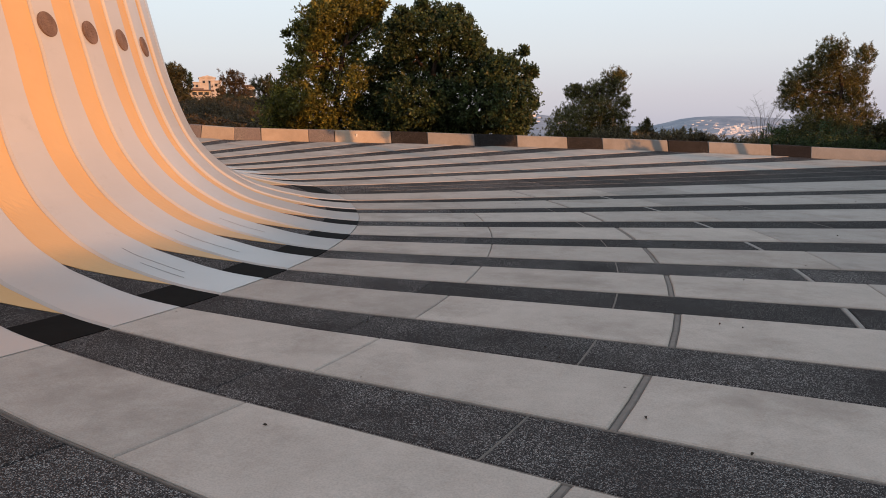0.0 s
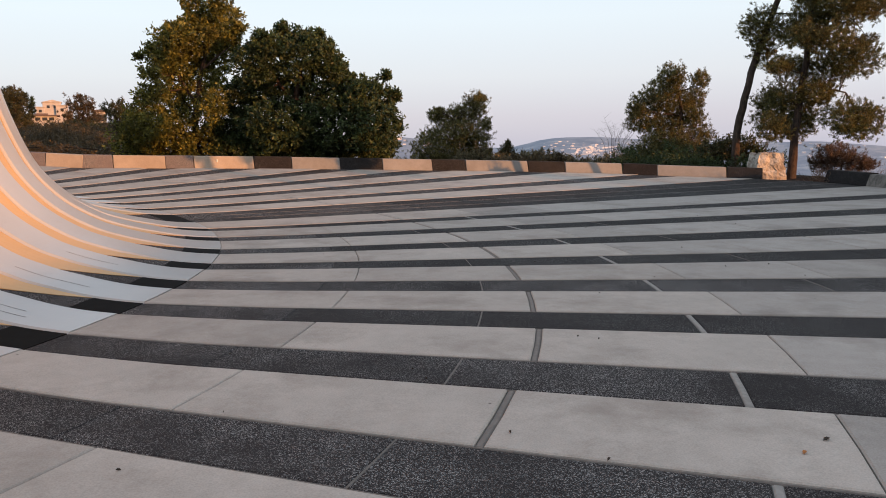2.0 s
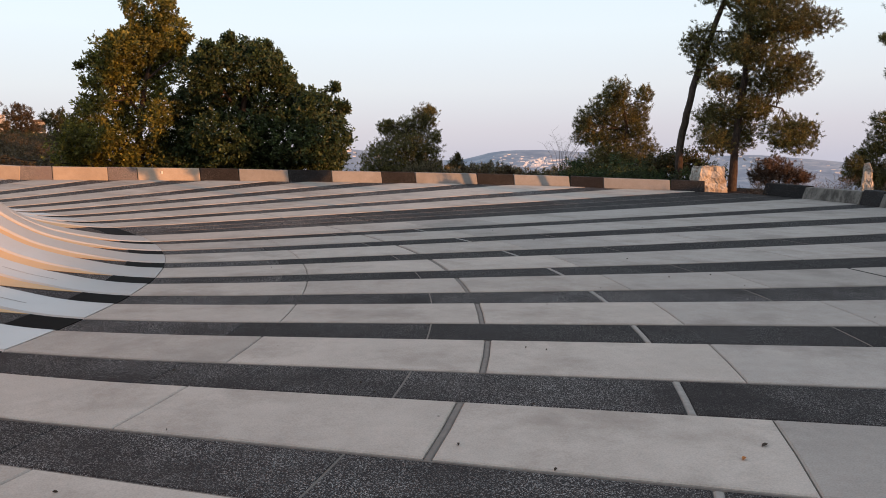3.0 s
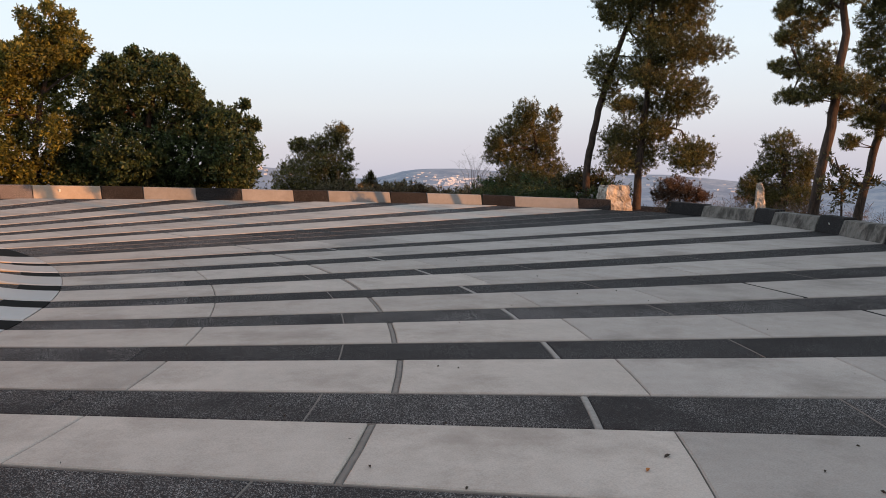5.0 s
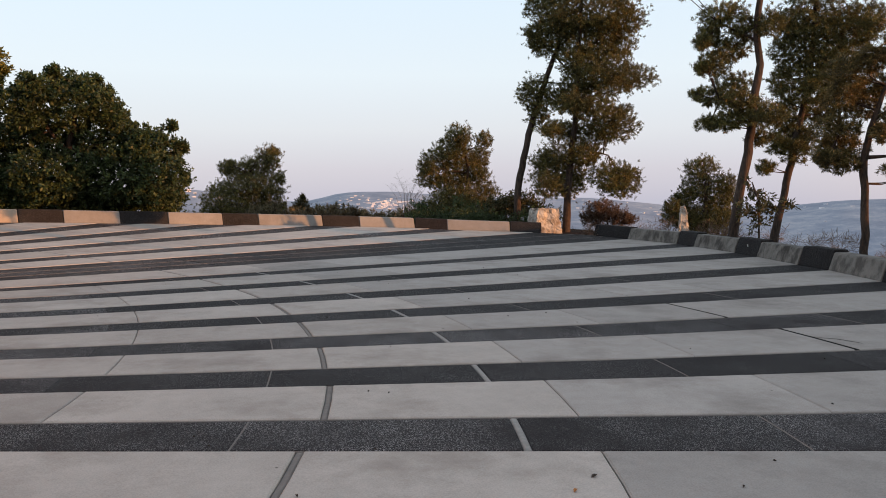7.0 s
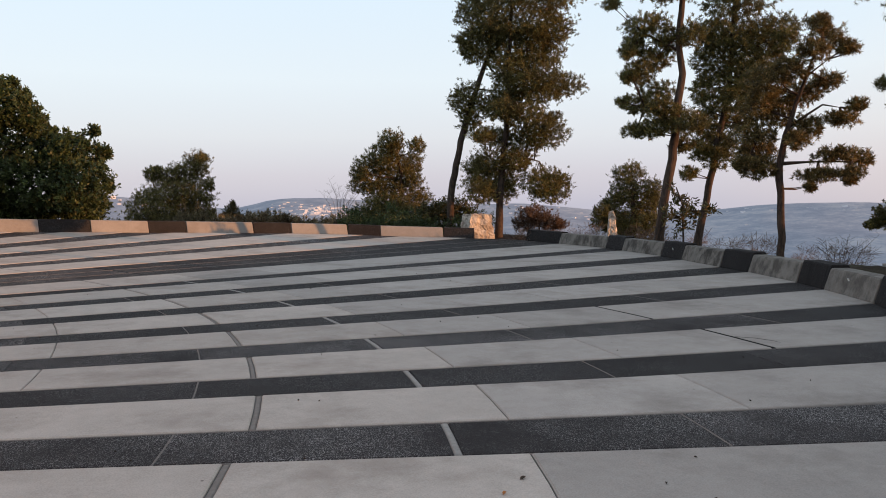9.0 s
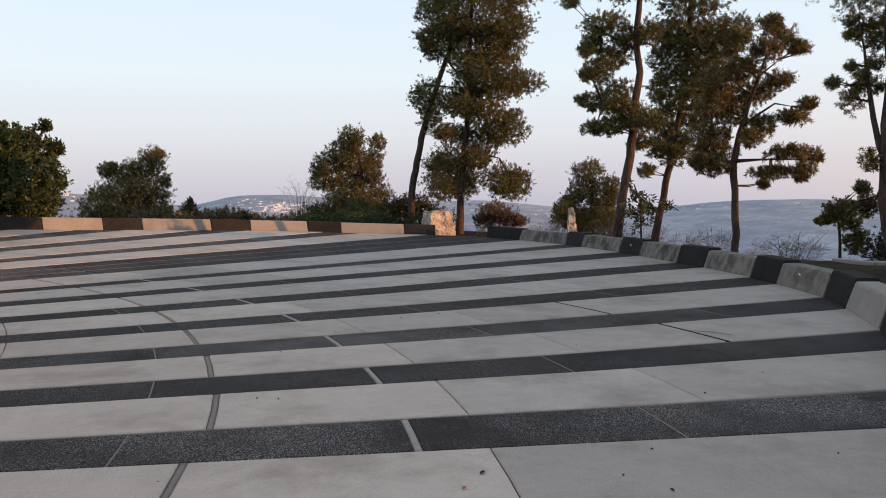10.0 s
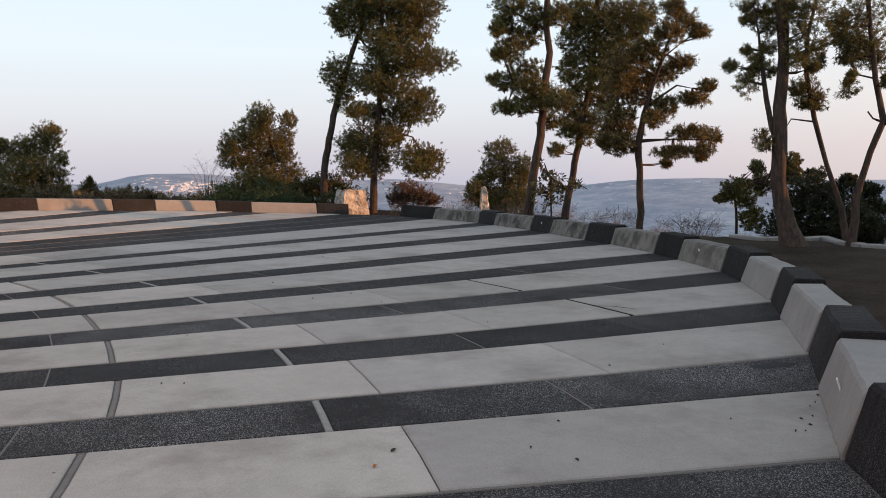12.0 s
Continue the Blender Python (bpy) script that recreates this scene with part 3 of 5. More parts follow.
# ---------------------------------------------------------------- trees
def tube(points, sides=9, seed=0):
    """A tapered limb through (x, y, z, radius)."""
    rng = np.random.default_rng(seed)
    pts = []
    for p, q in zip(points, points[1:]):
        n = max(2, int(math.dist(p[:3], q[:3]) / 0.35))
        for k in range(n):
            s = k / n
            w = (rng.random(2) - 0.5) * min(0.05, p[3] * 0.5)
            pts.append((p[0] + (q[0] - p[0]) * s + w[0], p[1] + (q[1] - p[1]) * s + w[1], p[2] + (q[2] - p[2]) * s, p[3] + (q[3] - p[3]) * s))
    pts.append(points[-1])
    verts, faces = [], []
    for i, p in enumerate(pts):
        d = Vector(pts[min(i + 1, len(pts) - 1)][:3]) - Vector(pts[max(i - 1, 0)][:3])
        d.normalize()
        u = d.cross(Vector((0.3, 1, 0.2))).normalized()
        v = d.cross(u)
        for k in range(sides):
            a = 2 * math.pi * k / sides
            rad = p[3] * (1 + 0.12 * math.sin(3 * a + i))
            verts.append(Vector(p[:3]) + u * math.cos(a) * rad + v * math.sin(a) * rad)
    for i in range(len(pts) - 1):
        for k in range(sides):
            m = (k + 1) % sides
            faces.append((i * sides + k, i * sides + m, (i + 1) * sides + m, (i + 1) * sides + k))
    faces.append(tuple(range(sides - 1, -1, -1)))
    faces.append(tuple((len(pts) - 1) * sides + k for k in range(sides)))
    return verts, faces


def join_tubes(list_of):
    verts, faces = [], []
    for v, f in list_of:
        o = len(verts)
        verts += list(v)
        faces += [tuple(i + o for i in q) for q in f]
    return verts, faces


def lobe_depth(blobs, seed):
    """How far each lobe stands before or behind the trunk, so that the crown is as deep as it is wide."""
    q = random.Random(seed)
    half = 0.5 * (max(b[0] + b[2] for b in blobs) - min(b[0] - b[2] for b in blobs))
    return [q.uniform(-1, 1) * 0.55 * max(0.0, half - b[2]) for b in blobs]


def crown_mesh(name, blobs, material, parent, seed, per_m2, leaves_each, length, width, clump, flat=1.0, droop=0.2, fill=0.3, lump=0.2, gaps=0.1, spread=1.0, needles=False, stray=0.05):
    """Leafy shoots over and inside the lobes (x, z, half width, half height) of a crown, each a fan of small leaves."""
    rng = np.random.default_rng(seed)
    lobes = [(u, y, v, ru * spread, (0.6 * ru + 0.4 * rv) * spread, rv * spread) for (u, v, ru, rv), y in zip(blobs, lobe_depth(blobs, seed))]
    P, D = [], []
    for k, (u, y, v, ru, rw, rv) in enumerate(lobes):
        size = (ru * rv) ** 0.5
        n = int(per_m2 * (ru * rv * 3.6 + 0.15)) + 4
        d = rng.normal(size=(n, 3))
        d /= np.linalg.norm(d, axis=1)[:, None]
        rad = np.where(rng.random(n) < fill, 0.25 + 0.6 * rng.random(n), 0.82 + 0.2 * rng.random(n))
        rad = np.where(rng.random(n) < stray, 1.05 + 0.22 * rng.random(n), rad)
        for i in range(n):
            q = Vector((d[i, 0] * ru, d[i, 1] * rw, d[i, 2] * rv))
            coarse = noise.noise((q + Vector((u + seed, seed * 0.7, v))) * (1.5 / (0.35 + 0.5 * size)))
            fine = noise.noise((q + Vector((u, seed * 1.3, v))) * 3.6)
            if fine < -0.62 + gaps and rad[i] > 0.5:
                continue
            c = Vector((u, y, v)) + q * float(rad[i]) * (1 + lump * (1.3 * coarse + 0.7 * fine))
            if any(j != k and ((c.x - a) / e) ** 2 + ((c.y - h) / f) ** 2 + ((c.z - b) / g) ** 2 < 0.30 for j, (a, h, b, e, f, g) in enumerate(lobes)):
                continue
            m = int(leaves_each * (0.5 + rng.random()))
            axis = d[i] * np.array([1.0 / max(ru, 0.1), 1.0 / max(rw, 0.1), 1.0 / max(rv, 0.1)])
            axis = axis / np.linalg.norm(axis) * 0.8 + rng.normal(size=3) * 0.35 + np.array([0, 0, 0.45 - droop])
            axis /= np.linalg.norm(axis)
            along_it = rng.random((m, 1))
            reach = clump * (0.6 + 0.8 * rng.random())
            o = rng.normal(size=(m, 3))
            o /= np.linalg.norm(o, axis=1)[:, None] + 1e-6
            start = axis * (along_it - 0.6) * reach * 1.5 + o * reach * 0.35 * rng.random((m, 1))
            start[:, 2] *= flat
            P.append(np.array(c) + start)
            D.append(axis * 0.5 + o * 0.85)
    P, D = np.concatenate(P), np.concatenate(D)
    D /= np.linalg.norm(D, axis=1)[:, None]
    k = len(P)
    side = np.cross(D, rng.normal(size=(k, 3)))
    side /= np.linalg.norm(side, axis=1)[:, None] + 1e-6
    ln = length * (0.6 + 0.8 * rng.random((k, 1)))
    wd = width * (0.6 + 0.8 * rng.random((k, 1)))
    bow = np.cross(D, side) * ln * 0.12
    if needles:
        corners = [P + side * wd * 0.5, P - side * wd * 0.5, P + D * ln + bow]
    else:
        corners = [P, P + D * ln * 0.55 + side * wd * 0.5 + bow, P + D * ln, P + D * ln * 0.55 - side * wd * 0.5 + bow]
    c = len(corners)
    V = np.stack(corners, 1).reshape(-1, 3)
    me = bpy.data.meshes.new(name)
    me.vertices.add(c * k)
    me.vertices.foreach_set("co", V.astype(np.float32).ravel())
    me.loops.add(c * k)
    me.loops.foreach_set("vertex_index", np.arange(c * k, dtype=np.int32))
    me.polygons.add(k)
    me.polygons.foreach_set("loop_start", np.arange(0, c * k, c, dtype=np.int32))
    me.update(calc_edges=True)
    me.materials.append(material)
    ob = new(name, me)
    ob.parent = parent
    return ob


def tree(name, place, az, limbs, blobs, leaf, label, category, seed, twigs=True, group="", **style):
    root = thing(name, pose(*place, 0, 0, -az), label, category, group)
    for i, limb in enumerate(limbs):
        pts = [(u, 0.0, v, r) for u, v, r in limb]
        if i == 0:
            u, v, r = limb[0]
            pts = [(u, 0.0, v - 1.2, r * 1.25)] + pts
        v, f = tube(pts, seed=seed + i)
        mesh_part("trunk" if i == 0 else "branch", v, f, M_BARK, root, smooth=True)
    if twigs:
        rng = np.random.default_rng(seed)
        spine = [tuple(a + (b - a) * k / 6 for a, b in zip(p, q)) for limb in limbs for p, q in zip(limb, limb[1:]) for k in range(7)]
        made = []
        for (u, v, ru, rv), y in zip(blobs, lobe_depth(blobs, seed)):
            near = min(spine, key=lambda p: (p[0] - u) ** 2 + 1.6 * (p[1] - (v - 0.4 * rv)) ** 2)
            for _ in range(2):
                e = (u + ru * (rng.random() - 0.5) * 1.2, y + ru * (rng.random() - 0.5) * 1.1, v + rv * (rng.random() - 0.4), 0.008)
                m = ((near[0] + e[0]) / 2, e[1] * 0.4, (near[1] + e[2]) / 2 - 0.06 * rng.random(), 0.014)
                made.append(tube([(near[0], 0, near[1], 0.024), m, e], 5, seed))
        v, f = join_tubes(made)
        tagged(mesh_part("branching", v, f, M_BARK, root, smooth=True), kind="stuff")
    crown_mesh("crown", blobs, leaf, root, seed, **style)
    return root


PINE = dict(per_m2=320, leaves_each=27, length=0.075, width=0.019, clump=0.085, droop=0.1, fill=0.35, lump=0.42, gaps=0.08, spread=1.05, needles=True, stray=0.10)
OPEN_PINE = dict(per_m2=480, leaves_each=22, length=0.05, width=0.012, clump=0.06, droop=0.1, fill=0.4, lump=0.6, gaps=0.16, spread=1.18, needles=True, stray=0.3)
FAR_PINE = dict(per_m2=250, leaves_each=26, length=0.09, width=0.019, clump=0.10, droop=-0.25, fill=0.4, lump=0.3, gaps=0.04, spread=1.04, needles=True, stray=0.12)
BUSH = dict(per_m2=420, leaves_each=22, length=0.06, width=0.026, clump=0.06, droop=-0.1, fill=0.5, lump=0.25, gaps=-0.1, spread=1.08, needles=True, stray=0.1)
DISTANT = dict(per_m2=60, leaves_each=28, length=0.15, width=0.045, clump=0.18, droop=-0.25, fill=0.3, lump=0.3, gaps=0.05, spread=1.05, needles=True, stray=0.1)
BROAD = dict(per_m2=130, leaves_each=13, length=0.135, width=0.070, clump=0.12, droop=0.0, fill=0.35, lump=0.2, gaps=-0.1, spread=1.03, stray=0.12)
SAPLING = dict(per_m2=14, leaves_each=12, length=0.17, width=0.06, clump=0.14, droop=-0.3, fill=0.5, lump=0.3, gaps=0.1, spread=1.0)
SPARSE = dict(per_m2=110, leaves_each=12, length=0.125, width=0.066, clump=0.13, droop=0.0, fill=0.4, lump=0.3, gaps=0.2, spread=1.0, stray=0.1)

tree("broadleaf_tree", (-4.44, 32.20, 1.30), -7.9, [[(-0.01, -0.22, 0.15), (0.12, 2.22, 0.11), (0.67, 4.65, 0.06), (1.05, 5.97, 0.03)], [(0.12, 2.22, 0.07), (-0.83, 3.95, 0.03)], [(0.4, 3.55, 0.06), (1.74, 4.68, 0.022), (1.99, 5.46, 0.015)]],
     [(0.22, 5.19, 0.65, 0.36), (-0.75, 5.17, 0.16, 0.17), (1.01, 5.21, 0.46, 0.28), (1.95, 5.23, 0.26, 0.27), (1.69, 4.65, 0.24, 0.45), (-0.95, 4.79, 0.14, 0.11), (-0.37, 4.8, 0.46, 0.35), (0.41, 4.53, 0.76, 0.45), (-1.36, 4.31, 0.39, 0.16), (-1.94, 4.11, 0.12, 0.1), (-0.77, 4.32, 0.36, 0.25), (-0.79, 3.74, 0.64, 0.41), (-1.48, 3.3, 0.36, 0.22), (0.1, 3.85, 0.86, 0.55), (-0.61, 3.07, 0.86, 0.55), (-1.41, 2.58, 0.56, 0.41), (-1.9, 2.38, 0.36, 0.26), (-0.63, 2.19, 1.05, 0.65), (0.57, 2.99, 0.77, 0.75), (-2.01, 1.79, 0.56, 0.45), (-2.32, 1.31, 0.47, 0.55), (-1.44, 1.31, 0.77, 0.65), (-0.36, 1.12, 1.06, 0.75), (0.75, 2.01, 0.57, 0.75), (1.26, 5.98, 0.43, 0.45), (0.02, 6.24, 0.38, 0.27), (0.76, 6.43, 0.3, 0.27), (1.4, 6.52, 0.21, 0.23), (-2.2, 0.5, 0.9, 0.8), (-1, 0.4, 1.1, 0.8), (0.3, 0.4, 1.1, 0.8), (1.3, 0.5, 1.0, 0.8), (0.43, 5.72, 0.79, 0.64), (1.03, 5.1, 0.89, 0.65), (0.26, 4.85, 1.01, 0.76), (-0.59, 4.5, 0.99, 0.64), (1.07, 4.27, 0.81, 0.75), (1.7, 5.67, 0.46, 0.59), (-1.04, 3.84, 0.65, 0.56)],
     M_GOLD, "broadleaf tree with sparse yellowing crown behind the parapet", "tree", 11, **SPARSE)
tree("broadleaf_tree", (-0.47, 31.50, 1.24), -0.9, [[(-0.01, -0.23, 0.18), (0.1, 2.67, 0.11), (0.62, 4.65, 0.06)], [(0.09, 2.23, 0.09), (-1.15, 3.76, 0.03)], [(0.09, 2.23, 0.09), (2.33, 2.9, 0.03)]],
     [(-0.96, 4.3, 0.52, 0.51), (-0.18, 4.77, 0.54, 0.43), (-0.38, 5.05, 0.25, 0.15), (-1.15, 4.67, 0.19, 0.19), (-1.64, 4.34, 0.16, 0.19), (0.59, 4.77, 0.54, 0.35), (1.07, 4.96, 0.15, 0.15), (1.36, 4.49, 0.25, 0.24), (0.4, 4.11, 1.01, 0.71), (-1.35, 3.64, 0.78, 0.66), (1.75, 4.02, 0.17, 0.17), (1.37, 3.74, 0.64, 0.53), (2.05, 3.79, 0.12, 0.15), (2.15, 3.36, 0.35, 0.25), (2.64, 3.08, 0.44, 0.4), (3.32, 2.99, 0.25, 0.34), (3.61, 3.22, 0.15, 0.13), (3.82, 2.51, 0.29, 0.34), (-0.58, 2.89, 1.22, 0.9), (1.37, 2.7, 1.12, 0.9), (2.84, 2.32, 0.83, 0.73), (3.93, 1.93, 0.15, 0.29), (-2.05, 2.5, 0.75, 0.82), (-2.35, 1.35, 1.04, 0.83), (-0.59, 1.35, 1.42, 0.91), (1.38, 1.35, 1.42, 1.01), (2.95, 1.26, 1.02, 0.92), (3.75, 0.77, 0.44, 0.54), (4.04, 1.26, 0.1, 0.19), (-2.1, 0.4, 1.3, 0.7), (-0.6, 0.3, 1.4, 0.7), (1.0, 0.3, 1.4, 0.7), (2.6, 0.3, 1.3, 0.7), (3.4, 0.4, 0.7, 0.7)],
     M_CAROB, "dense dark green carob tree behind the parapet", "tree", 18, **BROAD)
tree("young_pine", (8.91, 46.15, 1.19), 10.9, [[(-0, -0.27, 0.1), (0.03, 2.12, 0.07)]],
     [(1.21, 3.16, 0.68, 0.56), (1.61, 3.5, 0.26, 0.22), (0.71, 2.49, 1.06, 0.71), (1.8, 1.83, 0.3, 0.37), (-0.39, 2.16, 1.05, 0.63), (-1.3, 2.48, 0.41, 0.36), (0.21, 1.33, 1.52, 0.7), (-1.64, 1.18, 0.65, 0.46), (-0.75, 0.51, 1.81, 0.68), (1.14, 0.99, 0.84, 0.46), (-0.98, 2.73, 0.25, 0.2), (-1.53, -0.14, 1.4, 0.56), (0.16, -0.16, 1.6, 0.56), (1.44, 0.15, 0.82, 0.5)],
     M_PINE, "round young pine standing beyond the parapet", "tree", 25, **FAR_PINE)
tree("young_pine", (18.61, 36.53, 1.04), 26.8, [[(-0, -0.3, 0.12), (0.04, 2.56, 0.08), (-0.39, 3.91, 0.05)]],
     [(-0.37, 3.98, 0.62, 0.48), (-0.67, 3.43, 0.74, 0.7), (0.85, 3.73, 0.42, 0.49), (0.61, 2.85, 0.63, 0.59), (0.73, 1.97, 0.45, 0.44), (-1.54, 2.85, 0.7, 0.61), (-2.12, 2.41, 0.41, 0.46), (-1.86, 1.83, 0.73, 0.55), (-0.41, 2.41, 1.04, 0.95), (-0.59, 1.24, 1.11, 0.88), (1.0, 1.08, 0.67, 0.56), (-1.63, 0.15, 1.23, 0.43), (-0.04, 0.28, 1.33, 0.55), (-2.07, -0.5, 1.3, 0.57), (-0.07, -0.54, 1.48, 0.57), (1.4, -0.26, 1.05, 0.58), (-0.76, 0.51, 1.18, 0.73)],
     M_PINE, "bushy young pine with brownish side", "tree", 32, **FAR_PINE)
tree("pine_tree", (18.84, 31.85, 0.93), 30.3, [[(0.02, -0.27, 0.18), (0.21, 1.91, 0.16), (0.73, 4.2, 0.15), (1.01, 5.14, 0.14), (1.63, 7.02, 0.11), (2.01, 7.95, 0.1), (2.41, 9.94, 0.07), (2.56, 11.53, 0.05)], [(1.02, 6.35, 0.05), (2.24, 6.21, 0.022)], [(1.85, 7.55, 0.05), (2.65, 6.61, 0.022)]],
     [(0.89, 5.73, 0.75, 0.74), (1.07, 4.87, 0.48, 0.6), (1.54, 8.3, 1.02, 0.87), (2.22, 8.97, 1.08, 0.55), (1.01, 8.42, 0.41, 0.6), (1.2, 9.95, 0.69, 0.72), (2.01, 10.74, 0.94, 0.89), (2.7, 12.05, 1.1, 0.89)],
     M_PINE, "tall pine with slender leaning dark trunk", "tree", 39, **PINE)
tree("pine_tree", (20.30, 29.73, 0.45), 34.1, [[(-0, -0.19, 0.19), (0.09, 1.67, 0.16), (0.44, 5.22, 0.12), (0.56, 8.08, 0.09), (0.66, 10.65, 0.07)], [(0.43, 3.64, 0.05), (1.92, 3.23, 0.03)], [(0.49, 5.74, 0.05), (2.33, 6.22, 0.022)], [(0.56, 7.56, 0.05), (2.35, 9.58, 0.022)]],
     [(1.24, 8.71, 1.45, 0.97), (2.29, 9.23, 1.06, 0.65), (2.02, 8.08, 0.93, 0.65), (2.92, 6.86, 1.0, 0.5), (2.0, 6.66, 1.06, 0.78), (0.95, 6.92, 1.06, 0.78), (0.57, 7.56, 0.93, 0.77), (-0.3, 6.01, 0.56, 0.58), (0.21, 5.49, 0.6, 0.49), (1.19, 5.24, 0.93, 0.58), (2.23, 4.58, 0.87, 0.63), (1.31, 4.32, 1.07, 0.59), (-0.14, 4.46, 0.79, 0.43), (-0.66, 4.39, 0.59, 0.32), (2.51, 5.37, 0.43, 0.29), (0.1, 3.28, 1.13, 0.58), (-0.95, 3.03, 0.6, 0.55), (-0.31, 2.5, 1.13, 0.65), (-0.71, 1.85, 0.73, 0.52), (0.08, 1.97, 0.8, 0.59), (0.89, 3.28, 0.67, 0.46), (1.94, 2.29, 0.83, 0.6), (2.74, 2.22, 0.62, 0.5), (2.33, 1.69, 0.75, 0.36), (0.68, 6.14, 0.8, 0.65), (1.05, 10.13, 1.99, 1.38), (2.09, 11.39, 1.99, 1.22)],
     M_PINE, "tall full pine with layered dark crown", "tree", 46, **PINE)
tree("young_pine", (30.62, 31.59, 0.39), 43.9, [[(0, -0.16, 0.14), (-0, 2.21, 0.09)]],
     [(-0.23, 2.98, 0.85, 0.57), (-0.4, 2.01, 0.92, 0.67), (0.91, 2.15, 0.59, 0.53), (0.58, 1.18, 0.85, 0.61), (-0.89, 1.52, 0.46, 0.35), (-1.06, 0.87, 0.46, 0.29), (0.25, 0.36, 1.08, 0.61), (1.07, 1.5, 0.46, 0.45), (-0.4, -0.29, 1.15, 0.65), (0.91, 0.03, 0.82, 0.65), (-1.72, 0.87, 0.46, 0.36), (-1.38, 1.28, 0.46, 0.32), (-1.64, 0.29, 0.66, 0.49), (-0.9, 0.21, 0.82, 0.49)],
     M_PINE, "low spreading young pine beyond the parapet", "tree", 53, **FAR_PINE)
tree("pine_tree", (19.08, 18.39, 0.65), 45.7, [[(-0.04, -0.25, 0.16), (0.14, 0.98, 0.15), (0.41, 2.48, 0.14), (0.53, 3.96, 0.13), (0.72, 5.24, 0.11), (0.57, 6.54, 0.1), (0.74, 8.35, 0.08)], [(0.61, 5.99, 0.05), (-0.48, 6.61, 0.022)], [(0.53, 4.33, 0.04), (-0.47, 4.19, 0.015)]],
     [(-0.36, 6.82, 0.67, 0.35), (-0.84, 6.36, 0.41, 0.35), (-1.04, 5.99, 0.27, 0.24), (-0.17, 5.96, 0.63, 0.42), (-0.65, 5.4, 0.56, 0.38), (-1.04, 5.22, 0.23, 0.17), (-1.24, 4.51, 0.22, 0.13), (-0.75, 4.35, 0.47, 0.3), (-0.17, 4.63, 0.56, 0.42), (0.41, 6.42, 0.48, 0.36), (0.98, 6.4, 0.38, 0.36), (-0.76, 3.43, 0.41, 0.22), (-0.17, 3.47, 0.56, 0.33), (0.51, 3.75, 0.56, 0.43), (0.99, 3.54, 0.5, 0.31), (0.7, 2.97, 0.37, 0.21), (0.12, 4.04, 0.56, 0.33), (0.42, 8.19, 1.1, 0.57), (-1.58, 7.71, 0.29, 0.19)],
     M_PINE, "tall pine with curved reddish trunk and open crown", "tree", 60, **PINE)
tree("pine_tree", (21.81, 19.12, 0.50), 48.4, [[(-0.04, -0.2, 0.14), (0.32, 1.73, 0.12), (0.65, 3.53, 0.11), (0.93, 4.91, 0.09), (1.04, 6.69, 0.08), (1.17, 8.83, 0.06)], [(0.65, 3.53, 0.04), (-0.02, 2.95, 0.015)]],
     [(1.03, 7.0, 1.06, 0.61), (2.46, 7.14, 0.76, 0.49), (1.85, 6.45, 0.96, 0.55), (0.31, 6.31, 0.6, 0.57), (0.11, 5.38, 0.43, 0.55), (1.04, 5.56, 0.76, 0.57), (0.43, 4.44, 0.57, 0.55), (0.33, 3.6, 0.52, 0.47), (0.02, 2.98, 0.38, 0.29), (-0.35, 2.19, 0.27, 0.21), (0.54, 2.76, 0.42, 0.37), (1.25, 4.72, 0.49, 0.48), (0.85, 3.17, 0.43, 0.39), (1.18, 8.14, 1.09, 0.55), (1.76, 5.74, 0.81, 0.58), (1.46, 5.13, 0.61, 0.49), (0.52, 7.12, 0.61, 0.48), (1.26, 4.1, 0.41, 0.51), (2.66, 6.57, 0.42, 0.41)],
     M_PINE, "tall dark pine with slanting trunk", "tree", 67, **PINE)
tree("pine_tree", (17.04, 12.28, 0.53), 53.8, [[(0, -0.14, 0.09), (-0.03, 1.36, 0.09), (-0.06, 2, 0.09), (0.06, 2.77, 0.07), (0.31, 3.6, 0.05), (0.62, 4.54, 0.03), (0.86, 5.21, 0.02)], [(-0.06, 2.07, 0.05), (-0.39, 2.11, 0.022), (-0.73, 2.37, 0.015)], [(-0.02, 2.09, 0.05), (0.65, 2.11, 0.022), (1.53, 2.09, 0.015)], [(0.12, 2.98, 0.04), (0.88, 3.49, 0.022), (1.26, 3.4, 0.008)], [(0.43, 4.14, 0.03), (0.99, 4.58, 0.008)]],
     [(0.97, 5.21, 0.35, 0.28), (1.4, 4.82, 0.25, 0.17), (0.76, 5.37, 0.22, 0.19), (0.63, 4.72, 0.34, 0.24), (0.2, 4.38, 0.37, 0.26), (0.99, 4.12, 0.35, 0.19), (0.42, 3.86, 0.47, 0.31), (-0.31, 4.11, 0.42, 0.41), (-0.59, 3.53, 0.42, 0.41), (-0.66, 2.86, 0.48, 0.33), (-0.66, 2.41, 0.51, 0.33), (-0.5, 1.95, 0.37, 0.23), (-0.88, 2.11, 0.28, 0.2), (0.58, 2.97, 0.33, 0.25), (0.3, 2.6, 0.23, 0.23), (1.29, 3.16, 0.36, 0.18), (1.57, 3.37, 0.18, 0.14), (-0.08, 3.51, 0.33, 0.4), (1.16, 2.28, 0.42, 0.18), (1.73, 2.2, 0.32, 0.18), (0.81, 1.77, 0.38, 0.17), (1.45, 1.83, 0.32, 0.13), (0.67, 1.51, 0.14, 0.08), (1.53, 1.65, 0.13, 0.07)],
     M_PINE_SUNLIT, "pine with spreading side branches and needles coloured as sunlit", "tree", 74, **PINE)
